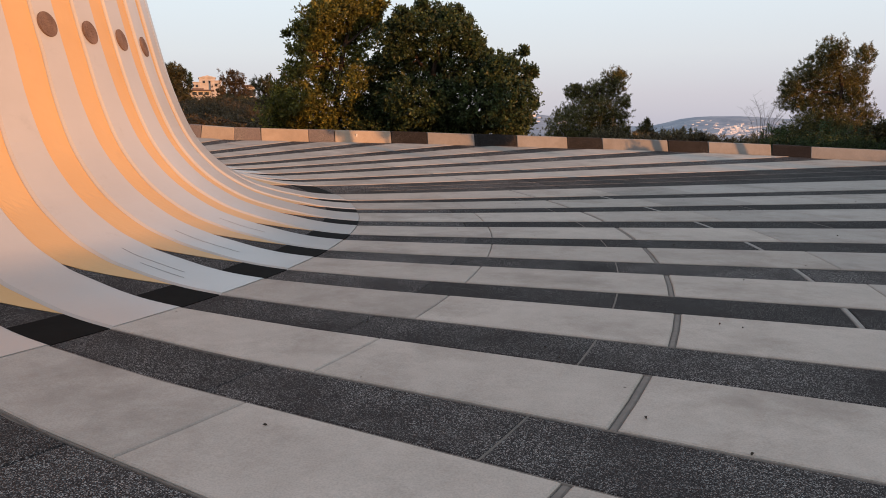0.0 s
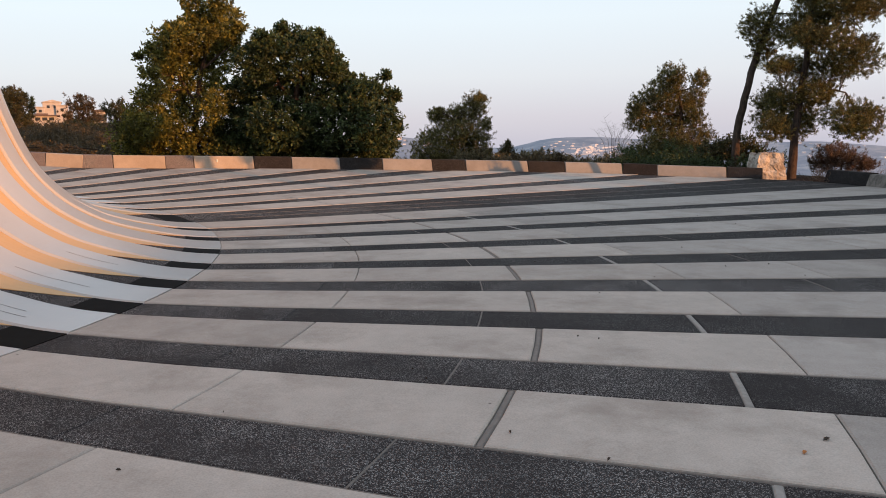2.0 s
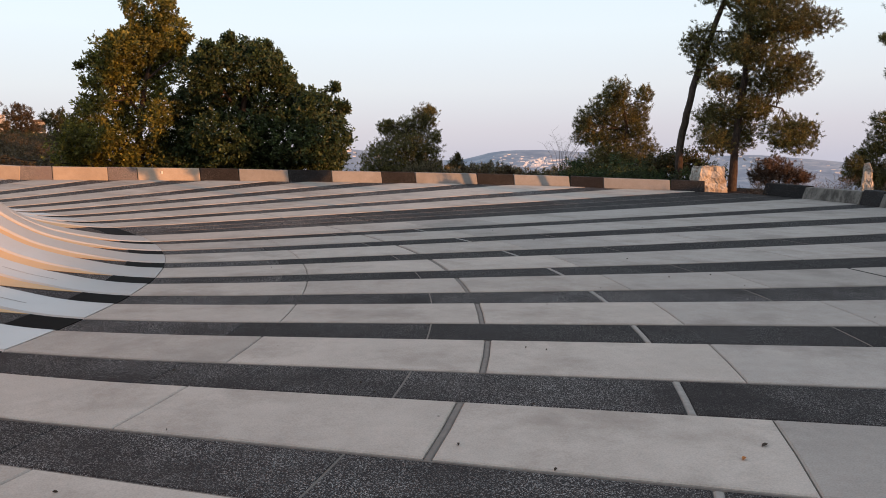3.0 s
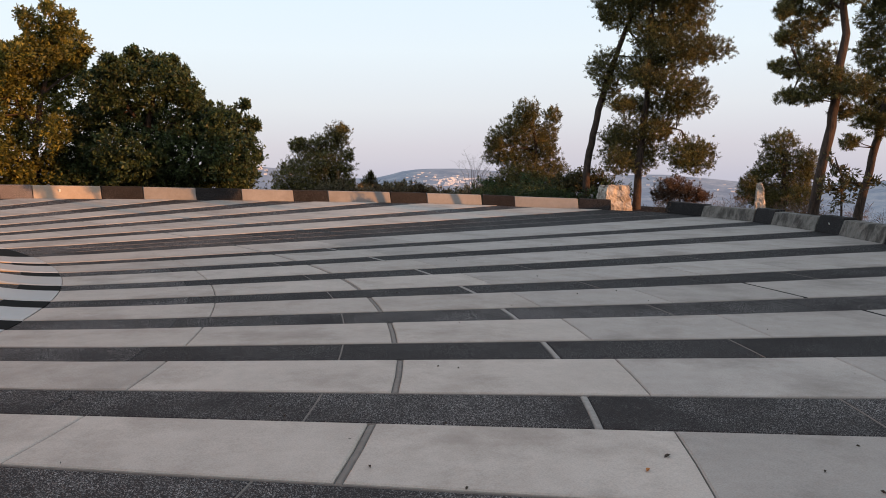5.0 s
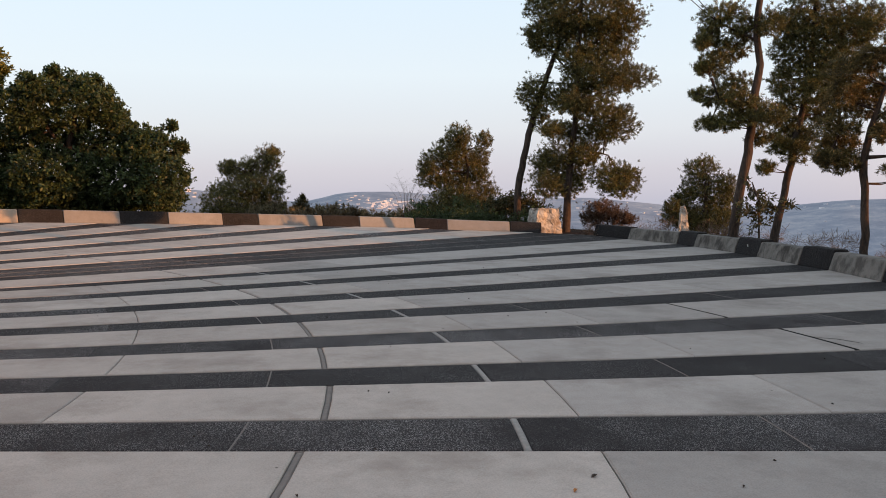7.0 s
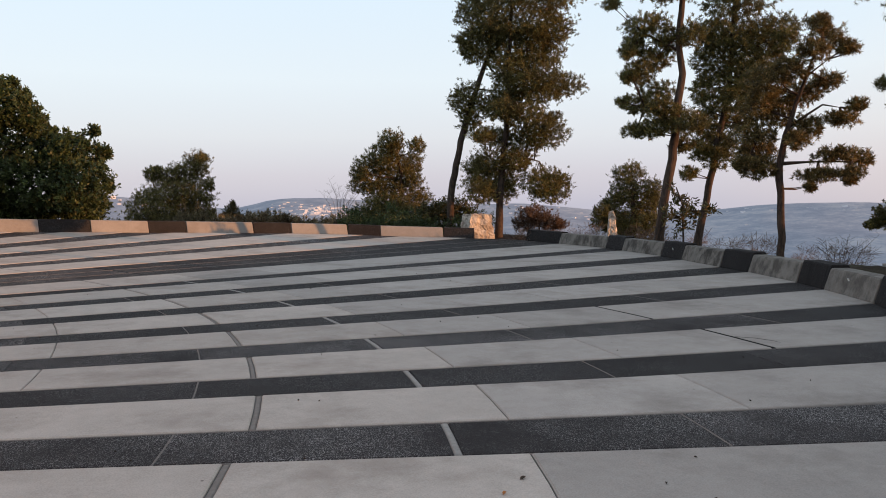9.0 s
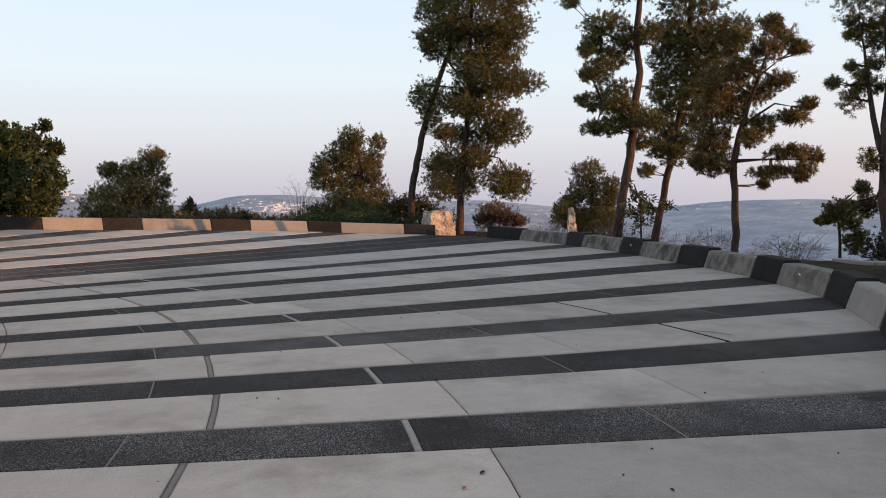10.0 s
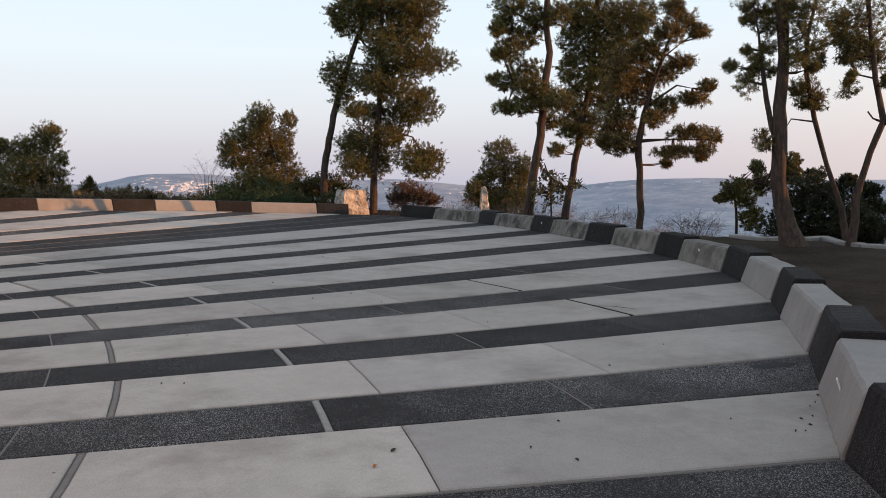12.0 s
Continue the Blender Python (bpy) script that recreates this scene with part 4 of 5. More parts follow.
tree("pine_tree", (15.25, 7.52, 0.51), 63.2, [[(0.23, -0.32, 0.27), (0.08, 0.14, 0.18), (-0.08, 1.05, 0.15), (-0.09, 1.95, 0.14), (-0.1, 2.51, 0.12), (-0.07, 3.51, 0.11), (-0.12, 4.39, 0.11), (-0.12, 5.26, 0.09), (-0.12, 6.33, 0.07), (-0.23, 7.41, 0.05)], [(-0.14, 1.9, 0.09), (-0.28, 2.35, 0.053), (-0.41, 2.98, 0.045), (-0.53, 3.99, 0.022), (-0.63, 4.55, 0.015)], [(-0.07, 1.61, 0.04), (-0.35, 0.94, 0.015)]],
     [(-0.76, 3.07, 0.2, 0.17), (-1.04, 3.38, 0.11, 0.08), (-0.61, 3.28, 0.12, 0.1), (-0.73, 3.65, 0.1, 0.08), (-0.29, 3.31, 0.1, 0.11), (-0.52, 3.44, 0.09, 0.08), (-0.37, 3.69, 0.14, 0.1), (-0.61, 4.38, 0.16, 0.22), (-0.33, 4.12, 0.14, 0.18), (-0.75, 4.63, 0.12, 0.08), (-0.79, 4.23, 0.06, 0.05), (-0.39, 1.87, 0.13, 0.18), (0.28, 3.87, 0.29, 0.25), (0.44, 4.28, 0.26, 0.18), (0.1, 4.31, 0.18, 0.21), (0.46, 3.58, 0.22, 0.18), (0.21, 3.41, 0.14, 0.14), (0.47, 3.28, 0.12, 0.1), (0.64, 3.47, 0.08, 0.1), (-0.39, 4.54, 0.23, 0.14), (-0.04, 4.56, 0.21, 0.1), (-0.37, 5.07, 0.63, 0.34), (0.23, 5.22, 0.63, 0.46), (-0.6, 5.86, 0.63, 0.46), (0.01, 6.21, 0.84, 0.57), (-0.22, 7.1, 0.74, 0.57), (0.49, 6.66, 0.53, 0.46), (-0.04, 7.8, 0.63, 0.46)],
     M_PINE, "old pine with thick forked trunk on the soil bank", "tree", 81, **OPEN_PINE)
tree("pine_tree", (17.12, 7.02, 0.22), 67.2, [[(0, -0.12, 0.08), (-0.13, 0.72, 0.06), (-0.46, 1.68, 0.05), (-0.73, 2.65, 0.05), (-0.89, 3.62, 0.05), (-0.89, 4.45, 0.04), (-0.75, 5.14, 0.03)], [(-0.73, 2.59, 0.02), (-1.17, 2.67, 0.015), (-1.33, 2.38, 0.008)]],
     [(-0.85, 3.18, 0.26, 0.22), (-1.05, 3.29, 0.16, 0.13), (-0.69, 3.01, 0.14, 0.13), (-0.9, 2.97, 0.16, 0.08)],
     M_PINE, "thin pine leaning with a small crown", "tree", 88, **OPEN_PINE)
tree("pine_tree", (16.21, 6.60, 0.30), 67.3, [[(0.02, -0.11, 0.1), (0.09, 0.91, 0.07), (0.31, 1.8, 0.06), (0.5, 2.4, 0.06), (0.35, 3.22, 0.05), (0.23, 4.1, 0.04), (0.15, 5.08, 0.03)], [(0.5, 2.34, 0.05), (0.84, 2.87, 0.03), (0.98, 4.03, 0.022)], [(0.48, 2.39, 0.03), (0.33, 2.46, 0.015), (0.23, 2.6, 0.015)], [(0.37, 3.22, 0.02), (0.04, 3.33, 0.015), (-0.1, 3.25, 0.008)], [(0.23, 4.1, 0.03), (0.1, 5.08, 0.022), (0.14, 6.67, 0.03), (0.16, 7.5, 0.022)]],
     [(0.06, 4.49, 0.42, 0.25), (-0.1, 4.08, 0.31, 0.23), (0.24, 3.96, 0.3, 0.27), (-0.0, 3.75, 0.25, 0.18), (0.33, 3.63, 0.18, 0.19), (-0.36, 4.3, 0.16, 0.19), (-0.17, 3.67, 0.14, 0.11), (-0.13, 3.1, 0.11, 0.16), (-0.07, 3.28, 0.07, 0.06), (0.5, 3.13, 0.05, 0.09), (-0.26, 4.01, 0.14, 0.12), (0.18, 5.6, 0.71, 0.46), (0.53, 6.18, 0.71, 0.57), (-0.06, 6.91, 0.81, 0.57), (0.2, 7.7, 0.71, 0.57)],
     M_PINE, "forked pine with high crown on the soil bank", "tree", 95, **OPEN_PINE)
tree("evergreen_bush", (23.00, 9.81, -0.28), 66.5, [[(0.01, -0.16, 0.06), (-0.04, 1.15, 0.04)]],
     [(-0.72, 1.43, 0.61, 0.57), (-0.89, 0.71, 0.74, 0.68), (0.12, 0.73, 0.74, 0.66), (0.84, 1.08, 0.31, 0.42), (-0.61, 1.99, 0.26, 0.18), (0.27, 1.81, 0.23, 0.18), (0.89, 1.56, 0.19, 0.16), (1.09, 1.01, 0.14, 0.16), (0.92, 0.53, 0.32, 0.32), (-0.15, 1.5, 0.36, 0.28), (0.59, 1.49, 0.27, 0.27), (-1.34, 0.35, 0.64, 0.44), (-0.49, 0.22, 0.68, 0.44), (0.39, 0.24, 0.65, 0.43), (0.99, 0.26, 0.46, 0.42)],
     M_HOLM, "large dark evergreen bush behind pine trunks", "bush", 102, **BUSH)
tree("young_pine", (23.55, 13.21, -0.32), 60.3, [[(-0.03, -0.19, 0.05), (-0.06, 0.93, 0.04), (-0.16, 1.67, 0.03)]],
     [(-0.02, 1.67, 0.38, 0.28), (-0.24, 1.44, 0.29, 0.22), (-0.54, 1.28, 0.18, 0.13), (0.21, 1.28, 0.32, 0.27), (0.55, 2.29, 0.23, 0.18), (0.71, 1.74, 0.31, 0.34), (1.55, 2.43, 0.29, 0.29), (1.7, 1.97, 0.24, 0.27), (1.42, 2.05, 0.3, 0.27), (0.44, 0.64, 0.33, 0.36)],
     M_PINE, "small thin young pine on the slope", "tree", 109, **BUSH)
tree("sapling", (18.84, 17.18, 0.72), 47.3, [[(0.05, -0.18, 0.03), (0.01, 0.9, 0.03), (-0.18, 1.45, 0.02)]],
     [(-0.21, 1.18, 0.17, 0.36), (0.17, 0.9, 0.28, 0.29), (0.43, 0.63, 0.31, 0.22), (-0.26, 0.63, 0.35, 0.29), (-0, 0.27, 0.45, 0.29), (0.86, 0.71, 0.21, 0.11)],
     M_SHRUB, "broadleaf sapling with long upright shoots by the parapet", "sapling", 116, **SAPLING)
tree("dry_bush", (23.05, 30.21, 0.59), 37.1, [[(-0, -0.22, 0.04), (0, 0.42, 0.03)]],
     [(-0.27, 0.56, 0.78, 0.45), (0.42, 0.22, 0.72, 0.39), (-0.7, 0.15, 0.56, 0.34), (0.97, 0.13, 0.39, 0.22)],
     M_DRY, "reddish dry bush beyond the parapet", "bush", 123, **FAR_PINE)
tree("shrub", (18.73, 33.64, 1.05), 28.9, [[(-0, -0.2, 0.04), (0.01, 0.57, 0.03)]],
     [(1.14, 0.41, 0.85, 0.63), (1.85, 0.26, 0.57, 0.4), (0.29, 0.37, 0.97, 0.46), (-0.42, 0.09, 0.71, 0.34)],
     M_SHRUB, "olive green shrub at the foot of the pines", "bush", 130, **SPARSE)
tree("young_pine", (13.05, 50.34, 0.0), 14.5, [[(0.0, -0.3, 0.06), (0.0, 1.4, 0.03)]],
     [(0.0, 0.4, 0.5, 0.3), (0.2, 1.92, 0.17, 0.22), (0.16, 1.66, 0.33, 0.26), (0.12, 1.36, 0.51, 0.29), (0.07, 1.1, 0.69, 0.29), (0.1, 0.8, 0.8, 0.33)],
     M_SHRUB, "small conical pine on the slope beyond the parapet", "tree", 172, **FAR_PINE)
tree("distant_pine", (-22.09, 82.08, 2.16), -15.1, [[(-0.02, -0.41, 0.2), (0.13, 3.23, 0.12)]],
     [(0.01, 4.39, 1.17, 0.73), (0.12, 2.94, 1.64, 1.21), (-0.51, 1.47, 2.22, 1.33)],
     M_BROWN, "brownish pine on the slope below the houses", "tree", 137, **DISTANT)
tree("distant_pine", (-26.07, 75.63, 3.47), -19.0, [[(-0.03, -0.54, 0.16), (0.14, 2.69, 0.11)]],
     [(0.17, 3.23, 1.05, 0.78), (0.51, 1.89, 1.16, 1.23), (-0.23, 0.54, 1.58, 1.12)],
     M_SHRUB, "sunlit pine beside the houses", "tree", 144, **DISTANT)
tree("distant_pine", (-29.47, 85.04, 4.83), -19.1, [[(-0.03, -0.41, 0.14), (0.19, 2.62, 0.08)]],
     [(-0.16, 2.9, 0.76, 0.72), (0.43, 2.16, 0.76, 0.72), (-0.16, 1.45, 1.09, 0.96), (0.31, 0.59, 1.09, 0.84)],
     M_BROWN, "brown sunlit pine on the slope", "tree", 151, **DISTANT)
tree("cypress", (-34.55, 106.54, 6.87), -18.0, [[(-0.02, -0.29, 0.07), (0.09, 1.31, 0.03)]],
     [(0.11, 1.6, 0.21, 0.45), (0.06, 0.8, 0.34, 0.68)],
     M_CAROB, "slim dark cypress beside a house", "tree", 158, **DISTANT)
tree("distant_pine", (-13.40, 58.49, 2.00), -12.9, [[(-0.01, -0.29, 0.13), (0.07, 1.88, 0.08)]],
     [(-0.11, 2.71, 0.67, 0.61), (0.7, 2.1, 0.93, 0.95), (0.24, 0.84, 1.18, 1.04)],
     M_SHRUB, "low pine on the slope near the parapet", "tree", 165, **DISTANT)


# ---------------------------------------------------------------- stones at the opening of the parapet
def rough_stone(name, place, turn, size, top, seed, label, material=None):
    sx, sy, sz = size
    rng = np.random.default_rng(seed)
    bm = bevelled_box(sx, sy, sz, 0.05, 0.0, 2)
    bmesh.ops.subdivide_edges(bm, edges=bm.edges[:], cuts=9 if sz > 0.5 else 2, use_grid_fill=True)
    for v in bm.verts:
        k = v.co.z / sz
        v.co.x *= 1 + (top - 1) * k
        v.co.y *= 1 + (0.8 - 1) * k
        n = noise.noise_vector((v.co.x * 5 + seed, v.co.y * 5, v.co.z * 5))
        v.co += Vector(n) * (0.03 + 0.05 * min(1, sz))
        if sz > 0.5:
            v.co += Vector(noise.noise_vector(v.co * 14)) * 0.035
    ob = part(name, bm, material or M_STONE)
    ob.matrix_world = pose(*place, 0, 0, turn)
    return tagged(ob, label, "stone")


rough_stone("stone_pier", (18.95, 29.5, 0.05), -6, (1.5, 1.0, 1.2), 0.72, 3, "pale limestone boulder pier catching low sun")
rough_stone("standing_stone", (24.76, 26.9, 0.0), -42, (0.5, 0.4, 1.3), 0.45, 9, "small upright pale limestone by the parapet")

# ---------------------------------------------------------------- houses
def house(place, turn, size, label, group=""):
    sx, sy, sz = size
    root = thing("house", pose(*place, 0, 0, turn), label, "house", group)
    part("wall", bevelled_box(sx, sy, sz + 3, 0.03, -3), M_HOUSE, root)
    part("roof", bevelled_box(sx + 0.5, sy + 0.5, 0.25, 0.03, sz), M_ROOF, root)
    n = max(2, int(sx / 1.6))
    for row in range(2 if sz > 2.4 else 1):
        for i in range(n):
            w = part("window", bevelled_box(0.7, 0.08, 0.9, 0.01, sz - 1.25 - 1.5 * row), M_GLASS, root)
            w.location = (-sx / 2 + (i + 0.5) * sx / n, -sy / 2 - 0.02, 0)
    return root


def stepped_house():
    """A pale house in three steps with a low gable over the middle."""
    root = thing("house", pose(-30.3, 101.5, 5.5, 0, 0, 17) @ Matrix.Diagonal((1.35, 1.2, 1.08, 1)), "sunlit pale stone house with stepped flat roofs", "house")
    for x, y, w, d, h, z in ((-0.25, 0.6, 1.5, 2.4, 2.1, -1.5), (0.55, 0.0, 1.0, 2.0, 1.75, -1.5), (-1.2, 0.3, 0.7, 2.0, 1.55, -1.5), (1.15, -0.3, 0.55, 1.4, 1.1, -1.5)):
        w_ob = part("wall", bevelled_box(w, d, h + 1.5, 0.02, z), M_HOUSE, root)
        w_ob.location = (x, y, 0)
        r_ob = part("roof", bevelled_box(w + 0.14, d + 0.14, 0.08, 0.01, h), M_HOUSE, root, "pale roof edge")
        r_ob.location = (x, y, 0)
    gable = [(-1.0, -0.7, 2.18), (0.6, -0.7, 2.18), (-0.2, -0.7, 2.42), (-1.0, 1.6, 2.18), (0.6, 1.6, 2.18), (-0.2, 1.6, 2.42)]
    mesh_part("gable", gable, [(0, 1, 2), (4, 3, 5), (0, 2, 5, 3), (2, 1, 4, 5), (1, 0, 3, 4)], M_HOUSE, root)
    for x, y, z in ((-0.55, -0.61, 1.5), (0.0, -0.61, 1.5), (0.55, -1.01, 1.15), (1.15, -1.01, 0.5), (-1.2, -0.71, 1.0)):
        w_ob = part("window", bevelled_box(0.24, 0.05, 0.3, 0.01, z), M_GLASS, root)
        w_ob.location = (x, y, 0)
    return root


def terrace_house(place, turn, size, label):
    """A low house under a dark overhanging roof, with a long window band and a terrace wall."""
    sx, sy, sz = size
    root = thing("house", pose(*place, 0, 0, turn), label, "house")
    part("wall", bevelled_box(sx, sy, sz + 2, 0.02, -2), M_HOUSE, root)
    part("roof", bevelled_box(sx + 0.7, sy + 0.9, 0.13, 0.02, sz), M_ROOF, root)
    up = part("roof", bevelled_box(sx * 0.55, sy * 0.8, 0.2, 0.02, sz + 0.13), M_ROOF, root)
    up.location = (-0.3, 0.4, 0)
    for i in range(3):
        w = part("window", bevelled_box(sx * 0.2, 0.05, 0.34, 0.01, sz - 0.5), M_GLASS, root)
        w.location = (sx * (-0.28 + 0.28 * i), -sy / 2 - 0.02, 0)
    t = part("terrace", bevelled_box(sx + 0.9, 0.15, 0.35, 0.02, -0.35), M_HOUSE, root, "pale terrace wall")
    t.location = (0.2, -sy / 2 - 0.7, 0)
    return root


stepped_house()
terrace_house((-29.7, 95.5, 5.1), 17, (2.5, 1.6, 0.8), "low house under a dark overhanging roof")
terrace_house((-31.3, 92.8, 4.7), 20, (1.5, 1.2, 0.6), "small sunlit house with a terrace on the slope")
house((-27.0, 108.6, 4.9), 17, (1.45, 2, 2.1), "narrow pale stone house among pines")

rng = random.Random(5)


def far_house_mesh():
    bm = bevelled_box(16, 12, 9, 0.0)
    for i in range(4):
        for j in range(2):
            b = bmesh.ops.create_cube(bm, size=1)["verts"]
            bmesh.ops.scale(bm, vec=(1.6, 0.4, 1.8), verts=b)
            bmesh.ops.translate(bm, vec=(-6 + 4 * i, -6.1, 2.6 + 3.4 * j), verts=b)
    me = bpy.data.meshes.new("far_house")
    bm.to_mesh(me)
    bm.free()
    me.materials.append(M_FARHOUSE)
    return me


M_FARHOUSE = plain("far_white_stone", (0.70, 0.69, 0.72), 0.95, scale=0.05)
FAR_MESH = far_house_mesh()


def far_houses(count, az0, az1, r0, r1, size):
    for _ in range(count):
        az, r = rng.uniform(az0, az1), rng.uniform(r0, r1)
        x, y = r * math.sin(radians(az)), r * math.cos(radians(az))
        ob = new("distant_house", FAR_MESH)
        s = size * rng.uniform(0.5, 1.3)
        ob.matrix_world = pose(x, y, far_height(x, y) - 3, 0, 0, -az + rng.uniform(-30, 30)) @ Matrix.Diagonal((s * rng.uniform(0.7, 1.6), s, s * rng.uniform(0.7, 1.2), 1))
        tagged(ob, "distant pale stone house on a hazy hillside", "house", "distant houses")


far_houses(120, 17.2, 23.5, 2200, 2560, 0.42)
far_houses(110, 19.3, 22.6, 2230, 2430, 0.55)
far_houses(22, 4, 11, 2450, 2640, 0.8)
far_houses(46, 30, 41, 2250, 2630, 0.5)
far_houses(26, 46, 66, 2400, 2640, 0.5)
far_houses(40, 40, 72, 1500, 2350, 0.4)

# ---------------------------------------------------------------- unseen wall added behind the viewer to shade the floor
def shade_wall():
    c = Vector((math.sin(radians(SUN_AZ)), math.cos(radians(SUN_AZ)), 0)) * 30
    side = Vector((c.y, -c.x, 0)).normalized()
    if side.y < 0:
        side = -side
    mid = c + side * (-3)
    ob = part("wall_south", bevelled_box(72, 0.6, 5.86, 0.04, -3.0), M_WALL)
    ob.matrix_world = pose(mid.x, mid.y, 0, 0, 0, math.degrees(math.atan2(side.y, side.x)))
    tagged(ob, "unseen plain wall added to keep the low sun off the floor", "wall", kind="structure")


shade_wall()

# ---------------------------------------------------------------- scrub along the outside of the parapet
def scrub(name, places, material, label, seed, style):
    root = thing(name, pose(*places[0][:2], near_ground(*places[0][:2])), label, "scrub", kind="stuff")
    x0, y0 = places[0][:2]
    z0 = near_ground(x0, y0)
    rs = np.random.default_rng(seed)
    for k, (x, y, w, h) in enumerate(places):
        z = near_ground(x, y) - z0
        blobs = [(0.0, h * 0.45, w, h * 0.55), (w * 0.5, h * 0.35, w * 0.6, h * 0.4), (-w * 0.5, h * 0.3, w * 0.6, h * 0.4)]
        ob = crown_mesh("clump", blobs, material, root, seed + k, **style)
        ob.location = (x - x0, y - y0, z)
        ob.rotation_euler = (0, 0, rs.random() * 3)
    return root


def along(az0, az1, r0, r1, n, w, h, seed):
    q = random.Random(seed)
    out = []
    for i in range(n):
        az, r = az0 + (az1 - az0) * (i + q.random()) / n, q.uniform(r0, r1)
        out.append((r * math.sin(radians(az)), r * math.cos(radians(az)), w * q.uniform(0.6, 1.4), h * q.uniform(0.6, 1.4)))
    return out


LOW = dict(per_m2=45, leaves_each=14, length=0.10, width=0.04, clump=0.13, droop=-0.1, fill=0.4, lump=0.3)
scrub("roadside_scrub", along(-19, -8.5, 33, 44, 16, 1.2, 0.5, 4), M_BROWN, "brownish scrub behind the parapet below the houses", 300, LOW)
scrub("slope_scrub", along(-20, -11, 50, 72, 40, 1.5, 1.1, 6), M_BROWN, "sunlit bushes on the slope around the houses", 330, LOW)
scrub("terrace_scrub", along(-19.5, -12.5, 76, 90, 22, 1.7, 1.1, 12), M_SHRUB, "olive bushes on the terraces before the houses", 345, DISTANT)
scrub("valley_scrub", along(10, 25, 44, 56, 40, 1.5, 0.95, 8), M_SLOPE, "low olive scrub on the slope beyond the parapet", 360, DISTANT)
scrub("valley_brush", along(13, 25, 43, 47, 14, 1.0, 0.8, 18), M_BROWN, "brown dry brush on the slope beyond the parapet", 380, DISTANT)
scrub("pine_foot_scrub", along(23, 33, 36, 40, 12, 0.9, 1.0, 9), M_CAROB, "dark undergrowth at the foot of the pines", 400, LOW)
scrub("dry_scrub", along(35, 62, 28, 40, 11, 0.8, 0.7, 10), M_DRY, "dry brown brush on the valley slope", 430, dict(per_m2=10, leaves_each=22, length=0.3, width=0.012, clump=0.2, droop=-0.4, fill=0.5, lump=0.3))


def bare_shrub(place, az, seed, h, label):
    root = thing("bare_shrub", pose(*place, 0, 0, -az), label, "bush")
    q = random.Random(seed)
    for i in range(14):
        u, w, top = q.uniform(-1.3, 1.3), q.uniform(-0.5, 0.5), h * q.uniform(0.45, 1.0)
        fork = Vector((u * 0.5 + q.uniform(-0.15, 0.15), w * 0.5, top * 0.5))
        limbs = [tube([(u * 0.2, 0, -0.6, 0.012), (*fork, 0.007), (u, w, top, 0.003)], 5, seed + i)]
        for _ in range(7):
            s = q.random()
            a = fork.lerp(Vector((u, w, top)), s)
            b = a + Vector((q.uniform(-0.35, 0.35), q.uniform(-0.3, 0.3), q.uniform(0.05, 0.3)))
            limbs.append(tube([(*a, 0.004), (*b, 0.002)], 4, seed + i))
        v, f = join_tubes(limbs)
        mesh_part("stem", v, f, M_BARK, root)
    return root


bare_shrub((16.2, 39.2, 1.2), 22.4, 3, 2.2, "leafless pale twiggy shrub beyond the parapet")
bare_shrub((24.5, 15.6, -0.5), 57.7, 5, 1.1, "leafless twiggy shrub on the valley slope")

# ---------------------------------------------------------------- small things on the paving and the bank
def fallen_leaf(x, y, s, turn, material=None, label="dry dark brown leaf lying on the paving"):
    me_v = [(-0.5, 0, 0.002), (-0.15, 0.22, 0.01), (0.25, 0.2, 0.012), (0.5, 0, 0.006), (0.2, -0.2, 0.012), (-0.2, -0.2, 0.01), (0, 0, 0.0)]
    ob = mesh_part("fallen_leaf", [(a * s, b * s, c) for a, b, c in me_v], [(0, 1, 6), (1, 2, 6), (2, 3, 6), (3, 4, 6), (4, 5, 6), (5, 0, 6)], material or M_LEAF)
    ob.matrix_world = pose(x, y, gz(x, y) + 0.002, 0, 0, turn)
    tagged(ob, label, "leaf", "fallen leaves on the paving")


M_LEAF = plain("dead_leaf", (0.05, 0.035, 0.025), 0.9, scale=60)
q = random.Random(21)
fallen_leaf(2.76, 3.54, 0.06, 20)
fallen_leaf(2.53, 3.40, 0.05, 40, plain("orange_leaf", (0.42, 0.17, 0.05), 0.8, scale=60), "curled orange leaf lying on the paving")
for x, y in ((1.75, 4.5), (1.1, 3.95), (3.95, 3.3), (3.5, 2.75), (2.2, 5.9), (4.9, 2.6), (5.0, 2.2), (1.5, 3.5)):
    fallen_leaf(x, y, q.uniform(0.02, 0.04), q.uniform(0, 180))
for x, y in ((6.12, 2.56), (5.2, 2.2), (5.28, 2.3), (5.74, 2.42), (5.62, 2.4), (5.95, 2.5), (5.4, 2.28), (5.05, 2.16)):
    fallen_leaf(x, y, q.uniform(0.014, 0.032), q.uniform(0, 180))
for _ in range(46):
    t, r = q.uniform(-32, 20), q.uniform(13, 24)
    x, y = polar(r, t)
    fallen_leaf(x, y, q.uniform(0.012, 0.035), q.uniform(0, 180))

M_FIELD = weathered("field_stone", (0.15, 0.13, 0.11), (0.05, 0.04, 0.035))
for k in range(16):
    t = -34 + 1.6 * k + q.uniform(-0.5, 0.5)
    r = edge_r(t) + q.uniform(0.6, 1.0)
    x, y = polar(r, t)
    s = q.uniform(0.07, 0.17)
    rough_stone("bank_stone", (x, y, near_ground(x, y) - 0.06), q.uniform(0, 90), (s * 1.4, s, s * 0.7), 0.8, 40 + k, "rough grey field stone lying on the soil bank", M_FIELD)


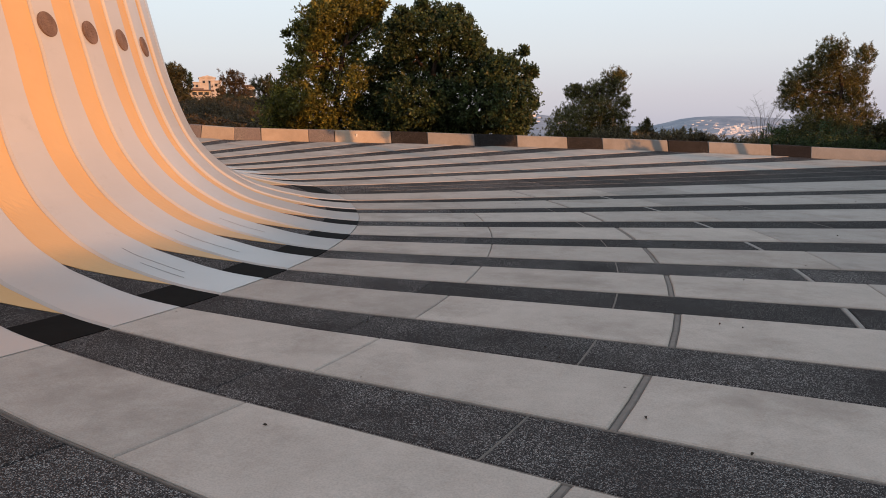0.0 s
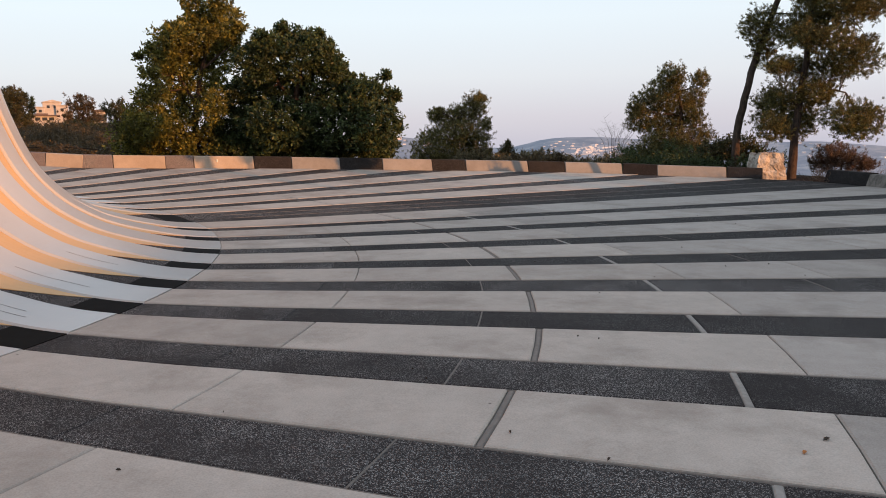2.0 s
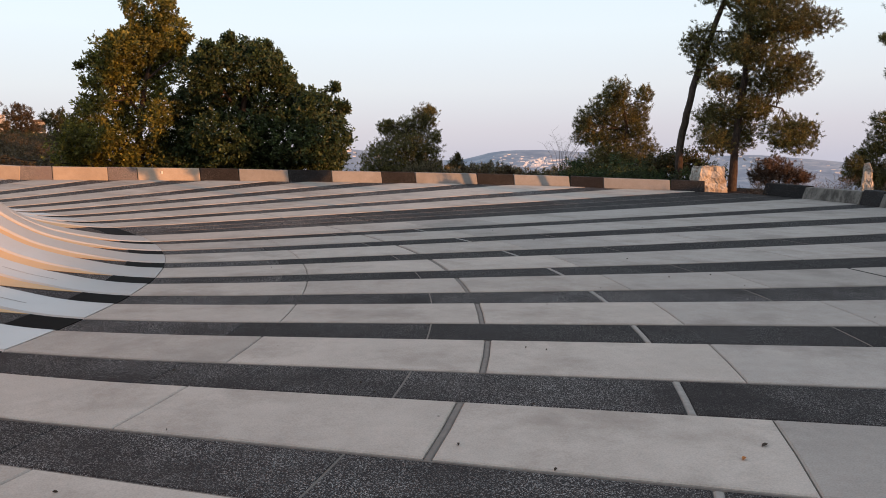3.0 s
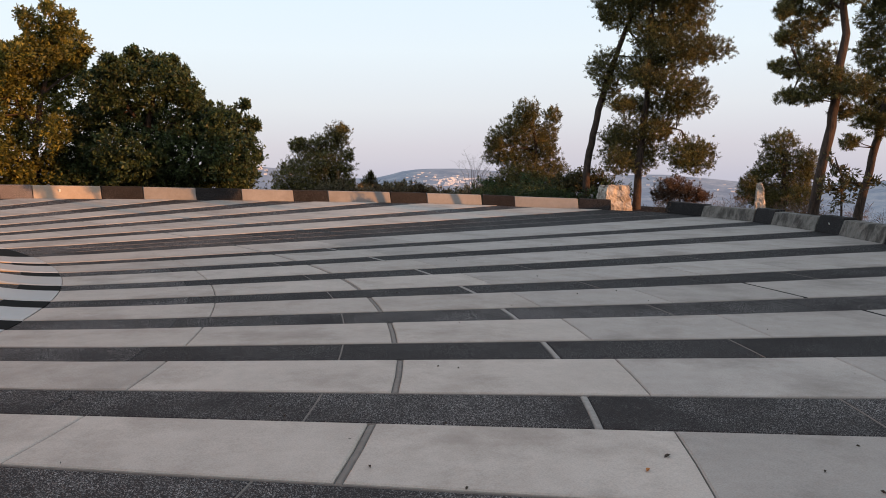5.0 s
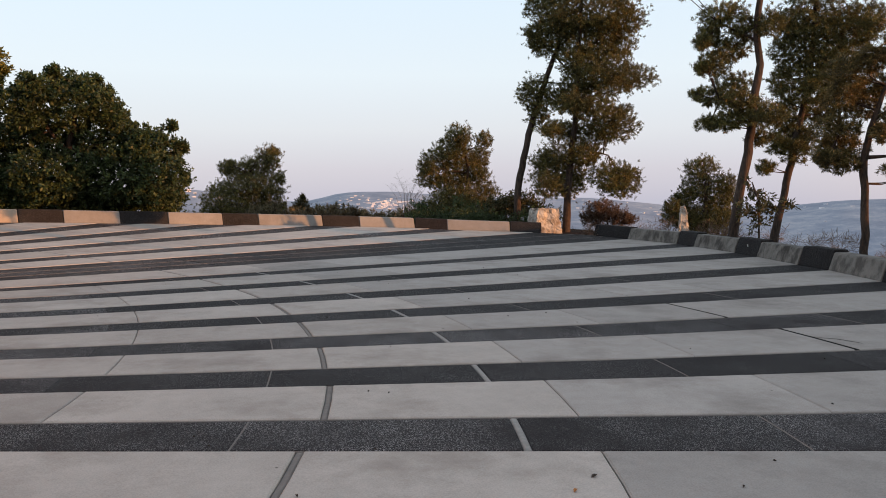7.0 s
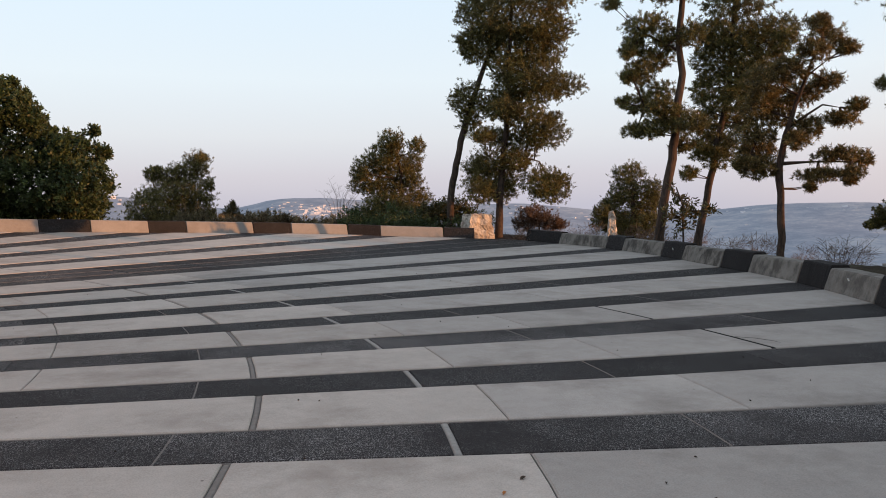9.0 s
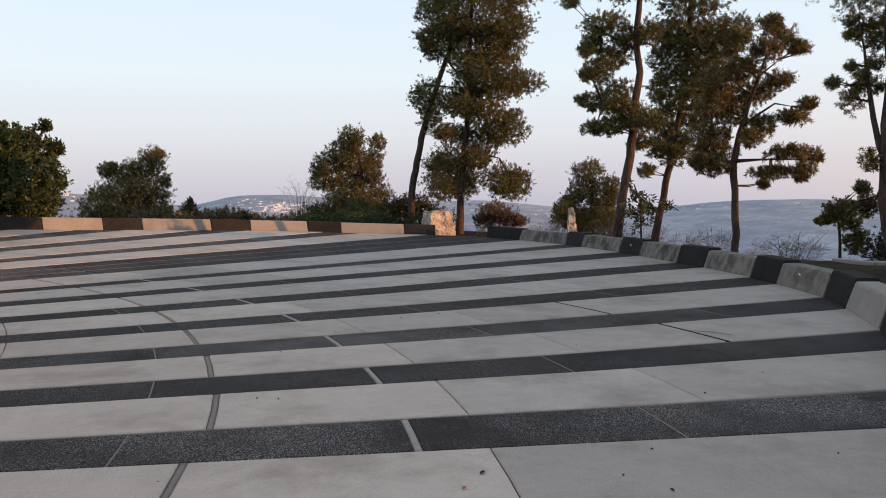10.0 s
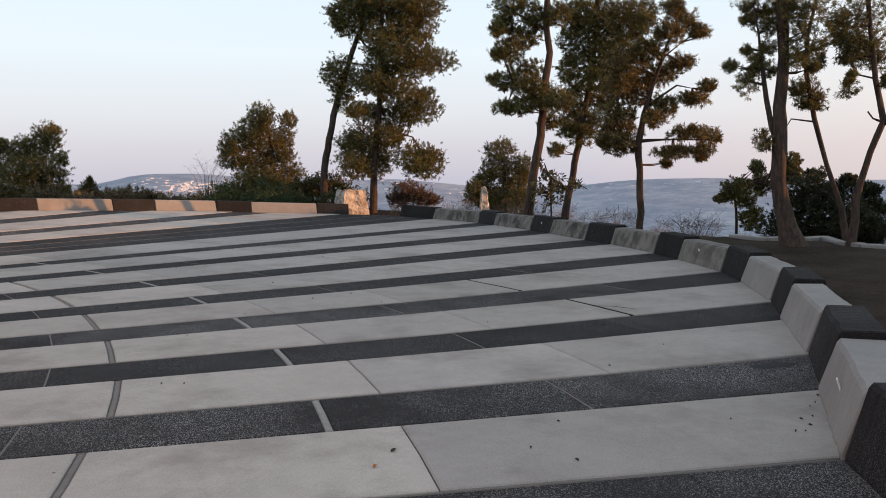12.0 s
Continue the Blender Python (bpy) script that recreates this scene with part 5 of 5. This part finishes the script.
def damp_patch(x, y, rx, ry, turn):
    """A thin irregular film of damp on the paving."""
    edge = []
    for i in range(36):
        a = 2 * math.pi * i / 36
        k = 1 + 0.35 * noise.noise((math.cos(a) * 1.7, math.sin(a) * 1.7, 4.0)) + 0.12 * noise.noise((math.cos(a) * 6, math.sin(a) * 6, 1.0))
        u, v = rx * k * math.cos(a), ry * k * math.sin(a)
        c, s = math.cos(radians(turn)), math.sin(radians(turn))
        edge.append((x + u * c - v * s, y + u * s + v * c))
    verts = [(px, py, gz(px, py) - 0.006) for px, py in edge] + [(x, y, gz(x, y) - 0.0055)]
    ob = mesh_part("damp_stain", verts, [(i, (i + 1) % 36, 36) for i in range(36)], M_DAMP)
    tagged(ob, "dark damp stain on a black aggregate slab", "stain")


def crack(points, width):
    """A hairline break in a slab: a thin dark sliver that tapers to both ends."""
    verts, n = [], len(points)
    for i, (x, y) in enumerate(points):
        x0, y0 = points[max(i - 1, 0)]
        x1, y1 = points[min(i + 1, n - 1)]
        ln = math.hypot(x1 - x0, y1 - y0)
        w = width * (0.15 + math.sin(math.pi * i / (n - 1)))
        for k in (-0.5, 0.5):
            px, py = x - k * w * (y1 - y0) / ln, y + k * w * (x1 - x0) / ln
            verts.append((px, py, gz(px, py) + 0.002))
    ob = mesh_part("crack", verts, [(2 * i, 2 * i + 1, 2 * i + 3, 2 * i + 2) for i in range(n - 1)], M_TAR)
    tagged(ob, "thin dark crack in a light concrete slab", "crack")


crack([(7.87, 6.25), (7.92, 6.13), (8.01, 6.02), (8.03, 5.88), (8.05, 5.78), (8.02, 5.66)], 0.022)
M_DAMP = plain("damp_film", (0.004, 0.0035, 0.0035), 0.8, scale=40)
damp_patch(6.62, 3.2, 0.24, 0.09, -20)


# ---------------------------------------------------------------- stone edging at the back of the soil bank
edging = thing("edging", pose(0, 0, 0), "low pale stone edging at the back of the soil bank", "kerb")


def crest(az):
    """The brow of the bank, seen from the paving."""
    way = math.sin(radians(az)), math.cos(radians(az))
    r = max((11 + 0.25 * i for i in range(48)), key=lambda d: (near_ground(way[0] * d, way[1] * d) - 1.62) / d)
    r = 0.5 * (r + 16.0)
    return Vector((way[0] * r, way[1] * r, near_ground(way[0] * r, way[1] * r)))


for k in range(16):
    a, b = crest(60.5 + 1.15 * k), crest(61.65 + 1.15 * k)
    kerb = part("kerb_stone", bevelled_box((b - a).length + 0.03, 0.22, 0.55, 0.02, -0.47), M_BLOCK_CLEAN, edging)
    kerb.matrix_world = pose(*((a + b) / 2), 0, 0, math.degrees(math.atan2(b.y - a.y, b.x - a.x)))
